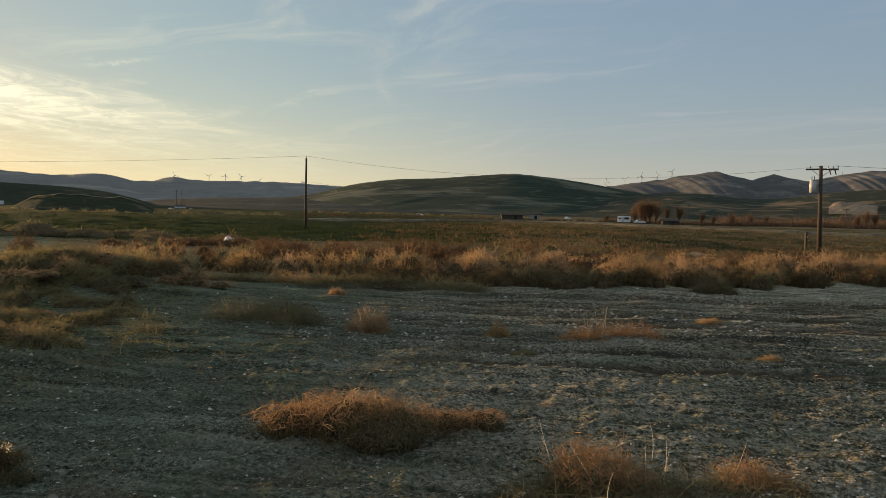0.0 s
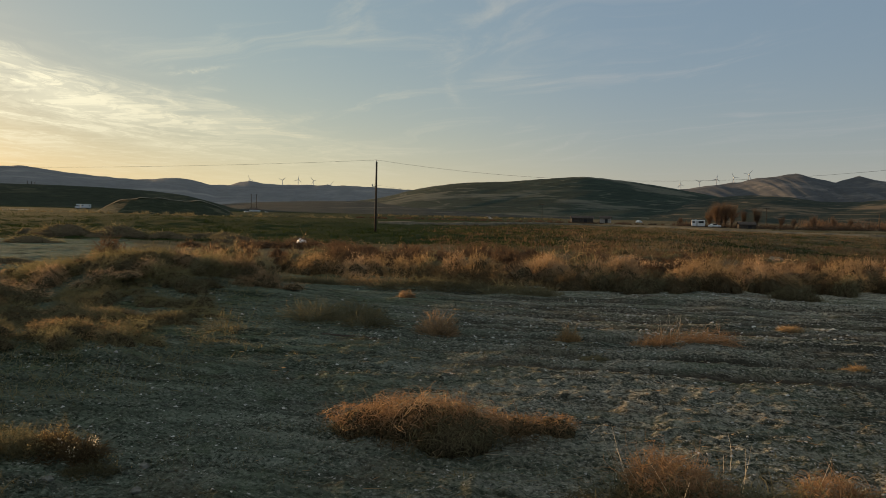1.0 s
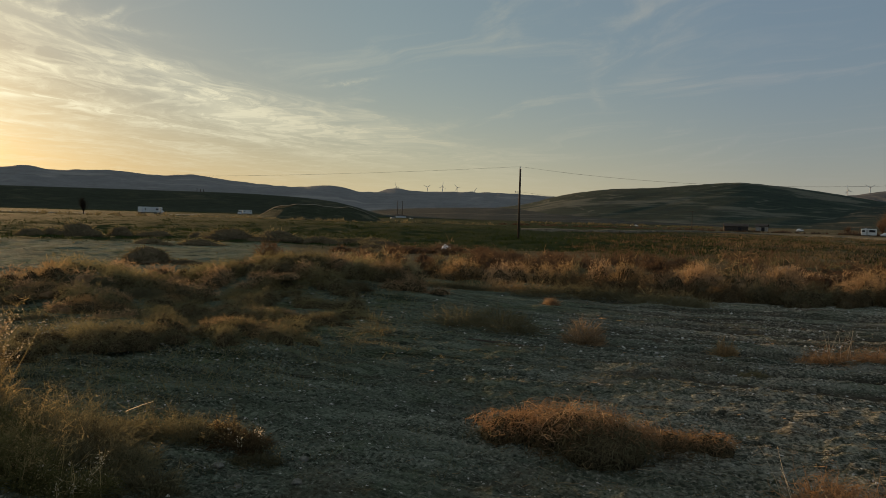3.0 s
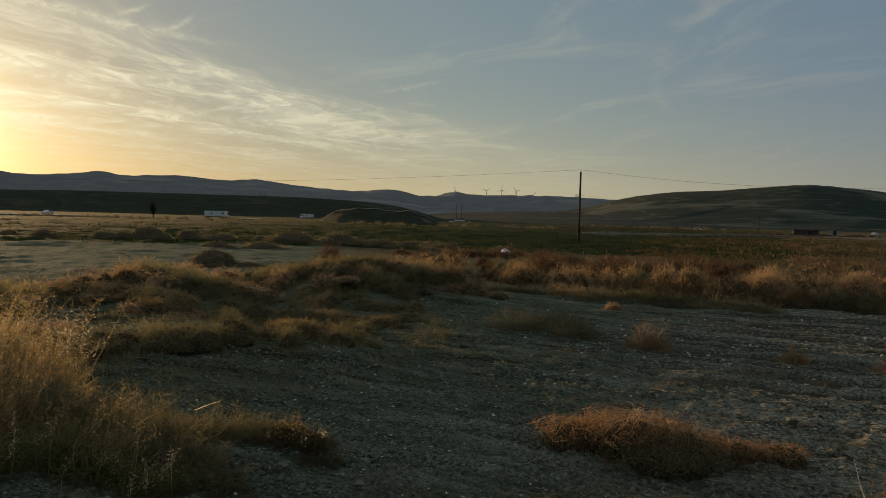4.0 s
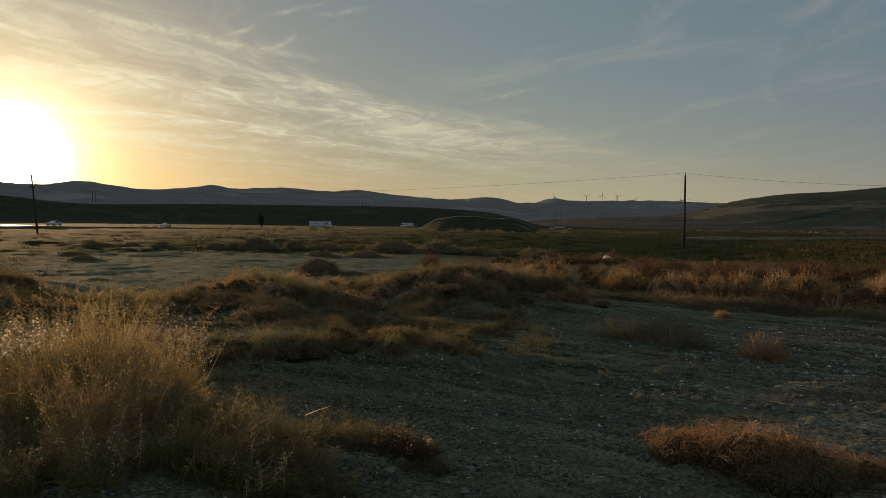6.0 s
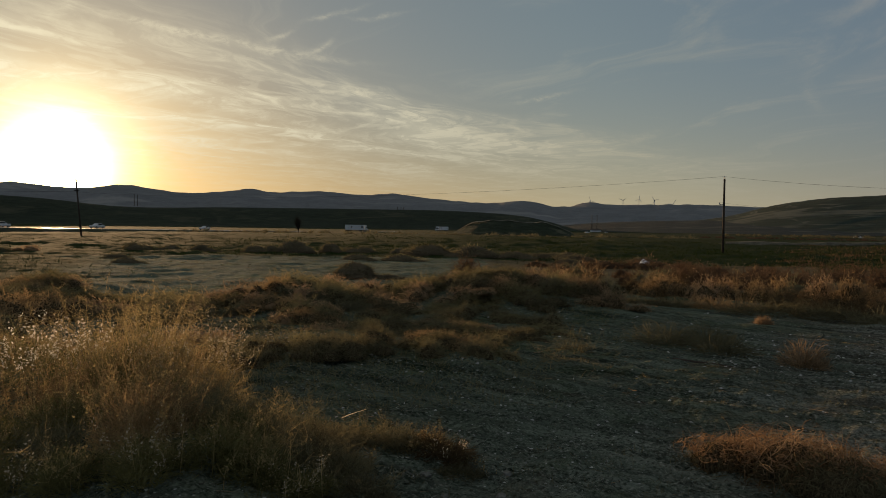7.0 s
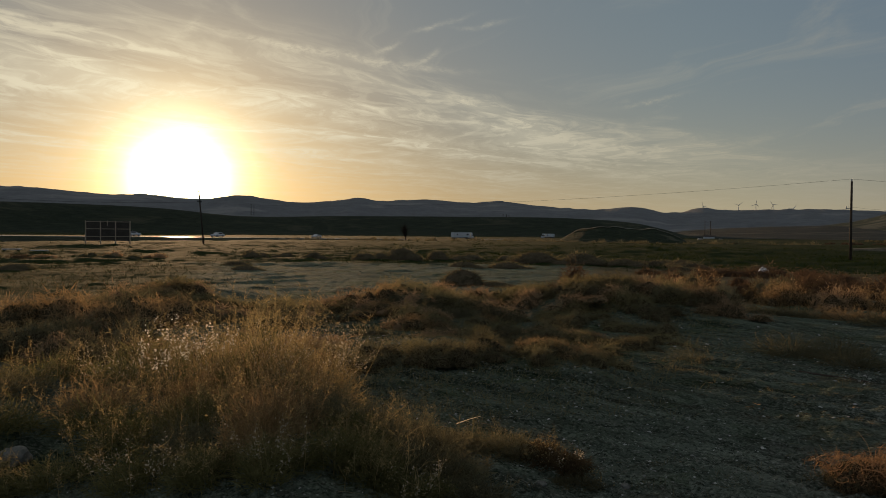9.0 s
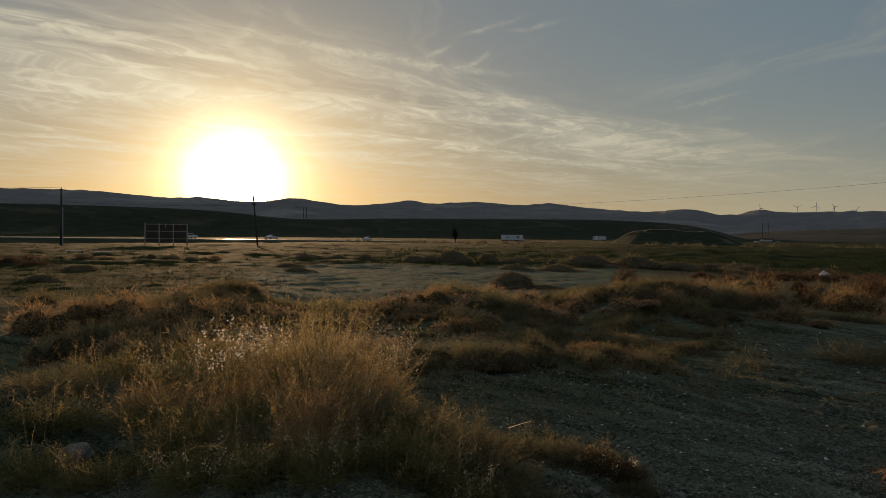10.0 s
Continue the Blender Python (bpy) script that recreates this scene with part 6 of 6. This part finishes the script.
def bare_tree(x, y, z, h, spread, mat, label, seed, group, twigs=1100):
    """A leafless tree: tapered trunk, limbs and a haze of twigs."""
    r = rng_of(seed)
    t = thing("bare_tree", (x, y, z), 0, label, "tree", group)
    part("trunk", tube((0, 0, -0.5), (0.1 * h * 0.1, 0, h * 0.45), h * 0.030, h * 0.016, 8), M_POLE, t, smooth=True)
    bm = bmesh.new()
    ends = []
    for k in range(9):
        a, e = r.uniform(0, 6.28), r.uniform(0.55, 1.40)
        s0 = Vector((0, 0, h * r.uniform(0.05, 0.30)))
        e0 = s0 + Vector((math.cos(a) * math.cos(e) * spread * 1.3, math.sin(a) * math.cos(e) * spread, math.sin(e) * h * 0.5))
        tube(s0, e0, h * 0.012, h * 0.004, 5, bm)
        ends.append((s0, e0))
    part("limbs", bm, M_POLE, t)["kind"] = "stuff"
    p = np.array([list(ends[k][0].lerp(ends[k][1], f)) for k, f in zip(r.randint(0, 9, twigs), r.uniform(0.05, 1.0, twigs))])
    way = p * np.array([1, 1, 0.0]) * 0.3 + np.array([0, 0, h * 0.30]) + r.normal(size=(twigs, 3)) * h * 0.13
    o = new("crown", data_of("crown", ribbons(p, way, r.uniform(0.15, 0.42, twigs) * h, np.full(twigs, h * 0.0042), 2, r, 0.7), mat))
    o.parent = t
    o["kind"] = "stuff"
    return t


M_TWIG = straw("rust_bare_twigs", (0.085, 0.058, 0.040), (0.235, 0.155, 0.100), 0.35)
# darkened copy of the twigs, for a tree seen against the light
M_TWIG3 = straw("backlit_dark_twigs", (0.020, 0.016, 0.013), (0.05, 0.040, 0.032), 0.1)
M_TWIG2 = straw("brown_bare_twigs", (0.07, 0.052, 0.040), (0.17, 0.12, 0.085), 0.3)
for k, (az, d, el, h, mat) in enumerate([(-14.6, 318, -0.5, 9.2, M_TWIG), (-15.2, 322, -0.5, 9.6, M_TWIG), (-19.6, 335, -0.5, 4.2, M_TWIG2), (-23.0, 345, -0.5, 4.6, M_TWIG2), (-29.1, 370, -0.5, 7.4, M_TWIG), (-14.9, 320, -0.5, 9.8, M_TWIG), (-15.6, 325, -0.5, 9.0, M_TWIG), (-14.2, 325, -0.5, 7.0, M_TWIG), (-17.2, 330, -0.5, 7.5, M_TWIG2), (-16.4, 330, -0.5, 6.5, M_TWIG2), (-18.8, 330, -0.5, 5.0, M_TWIG2), (-20.8, 340, -0.5, 5.5, M_TWIG2), (-22.0, 350, -0.5, 5.0, M_TWIG2),
                                        (-28.6, 380, -0.5, 6.5, M_TWIG), (-29.6, 380, -0.5, 7.0, M_TWIG), (-30.6, 380, -0.5, 6.5, M_TWIG), (-26.0, 400, -0.5, 5.5, M_TWIG2), (41.1, 300, -0.50, 5.6, M_TWIG3), (-12.2, 330, -0.5, 3.5, M_TWIG2)]):
    x, y = at(az, d)
    bare_tree(x, y, EYE + d * math.tan(radians(el)) - 0.3, h * 1.2, h * 0.26, mat, "bare rust-brown cottonwood by the far settlement" if mat is M_TWIG else ("small bare tree beside the highway" if az > 0 else "bare brown tree by the far settlement"), 800 + k, "bare trees far off")


def brush_line(name, az0, az1, d, el, h, count, seed, mat, label):
    """A far hedge of scrub: many small clumps."""
    r = rng_of(seed)
    out = []
    for k in range(count):
        x, y = at(r.uniform(az0, az1), d * r.uniform(0.96, 1.05))
        s = h * r.uniform(0.4, 1.3)
        v, f = brush([(0, 0, s * 1.3, s * 1.3, s)], 46, 0.16, r, 2, 0.8, 0.1, 0.8)
        out.append((v + np.array([x, y, EYE + d * math.tan(radians(el)) - 0.2]), f))
    return tagged(new(name, data_of(name, join(*out), mat)), label, "scrub", kind="stuff")


brush_line("far_scrub", -33, -12, 326, -0.56, 1.9, 240, 901, M_TWIG2, "low brown scrub along the far field edge")
brush_line("far_scrub_light", -33, -20, 400, -0.35, 3.0, 140, 902, M_TWIG, "rust-brown scrub in the far settlement")
brush_line("far_hedge", -14, 12, 330, -0.50, 0.7, 150, 903, M_TWIG2, "low dark scrub along a far field edge")
brush_line("grey_hedge", -4, 10, 380, -0.32, 0.8, 90, 904, M_GREY, "grey dry scrub along a far road")
brush_line("road_scrub", 12, 52, 260, -0.62, 0.9, 160, 905, M_GREY, "low dark weeds before the highway")


def field_road():
    """A gravel road on a low bank across the far edge of the field."""
    pts = []
    for az in np.arange(10, -34.1, -0.5):
        el = np.interp(-az, [-10, -7.8, 5, 18.35, 30.24, 34], [-0.80, -0.77, -0.52, -0.70, -0.82, -0.86])
        d = np.arange(120, 420, 2.0)
        a = math.radians(az)
        miss = np.abs(np.degrees(np.arctan2(height(-math.sin(a) * d, math.cos(a) * d) + 0.45 - EYE, d)) - el)
        pts.append((az, d[np.argmin(miss)]))
    ds = np.array([p[1] for p in pts])
    ds = np.convolve(np.pad(ds, 8, mode="edge"), np.ones(17) / 17, mode="valid")
    rows = []
    for (az, _), d in zip(pts, ds):
        for o, up_by in ((-2.5, -0.2), (0.0, 0.38), (5.0, 0.42), (7.5, -0.3)):
            x, y = at(az, d + o)
            rows.append((x, y, ground_z(*at(az, d)) + up_by))
    n = len(pts)
    faces = [(4 * k + j, 4 * k + j + 1, 4 * k + j + 5, 4 * k + j + 4) for k in range(n - 1) for j in range(3)]
    ob = mesh_object("dirt_road", rows, [f[::-1] for f in faces], plain("pale_gravel_road", (0.15, 0.135, 0.10), 0.95, 0, 0.6, 0.3, 0.1))
    tagged(ob, "pale gravel road on a low bank across the field", "road", kind="structure")


field_road()


# ---- odds and ends on the field ----
def fence_post(x, y, h):
    t = thing("fence_post", (x, y, ground_z(x, y) - 0.1), 20, "weathered grey wooden fence post among dry grass", "post")
    part("post", box(0.08, 0.08, h, (0, 0, 0), 0.012), M_POLE, t)
    part("staple", box(0.03, 0.03, 0.06, (0, -0.05, h - 0.2)), M_STEEL, t)


fence_post(13.2, 27.6, 1.35)


def lump(name, x, y, r, squash, mat, label, category, seed):
    """A rounded irregular body resting on the ground."""
    bm = bmesh.new()
    bmesh.ops.create_icosphere(bm, subdivisions=3, radius=1.0)
    for v in bm.verts:
        n = noise.noise(v.co * 1.4 + Vector((seed, 0, 0))) * 0.35 + noise.noise(v.co * 4.0 + Vector((seed, 3, 0))) * 0.10
        v.co = v.co * (1 + n)
        v.co.z = max(v.co.z, -0.55) * squash
        v.co *= r
    me = bpy.data.meshes.new(name)
    bm.to_mesh(me)
    bm.free()
    me.materials.append(mat)
    ob = new(name, me)
    ob.location = (x, y, ground_z(x, y) + r * squash * 0.5)
    return tagged(ob, label, category)


M_BAG = plain("white_plastic", (0.82, 0.82, 0.84), 0.35, 0, 0.12, 8)
M_ROCK = plain("pale_rock", (0.20, 0.195, 0.17), 0.9, 0, 0.35, 6, 0.2, 0.5)
lump("plastic_bag", -10.0, 35.6, 0.24, 0.75, M_BAG, "crumpled white plastic bag caught among bushes", "bag", 1)
lump("boulder", 10.3, 30.8, 0.32, 0.7, M_ROCK, "pale grey boulder among dry grass", "rock", 2)
lump("boulder", 4.4, 29.4, 0.34, 0.4, M_ROCK, "low pale rock among dry bushes", "rock", 3)
for k, (x, y, s) in enumerate([(-2.6, 4.05, 0.030), (-3.15, 3.95, 0.032), (-2.35, 3.85, 0.026), (-3.5, 3.75, 0.034), (-2.9, 3.8, 0.022), (-2.05, 4.0, 0.03), (-3.9, 3.55, 0.03), (-2.2, 4.4, 0.03), (-5.5, 2.12, 0.10), (-1.9, 3.7, 0.03)]):
    lump("stone", x, y, s, 0.7, M_ROCK, "pale rounded stone on the soil bank", "stone", 10 + k)["group"] = "stones on the bank"


def plank(x, y, ln, turn):
    t = thing("plank", (x, y, ground_z(x, y) + 0.05), turn, "white board lying on the dry field", "board", "boards on the field")
    part("board", box(ln, 0.5, 0.05, (0, 0, 0.04), 0.008), M_WHITE, t)
    part("batten", box(0.08, 0.46, 0.10, (-ln * 0.35, 0, -0.06)), M_POLE, t)
    part("batten", box(0.08, 0.46, 0.10, (ln * 0.35, 0, -0.06)), M_POLE, t)


for az, d, ln in ((67.9, 62, 1.25), (66.3, 62, 1.2)):
    x, y = at(az, d)
    plank(x, y, ln, az + 8)


def long_stick(x, y, ln, turn, rad, label):
    t = put(None, "fallen_stick", x, y, turn, label=label, category="stick", group="sticks on the lot")
    r = rng_of(int(1000 + 100 * abs(x)))
    bm = bmesh.new()
    p = Vector((-ln / 2, 0, rad * 0.8))
    for k in range(6):
        q = p + Vector((ln / 6, r.uniform(-0.03, 0.03) * ln, r.uniform(-0.004, 0.006)))
        tube(p, q, rad * (1 - 0.08 * k), rad * (1 - 0.08 * (k + 1)), 7, bm)
        p = q
    part("branch", bm, M_POLE, t)


long_stick(-1.9, 9.35, 0.95, -12, 0.018, "dark fallen branch lying on silt")
long_stick(0.35, 11.4, 0.5, 10, 0.012, "dark fallen branch lying on silt")
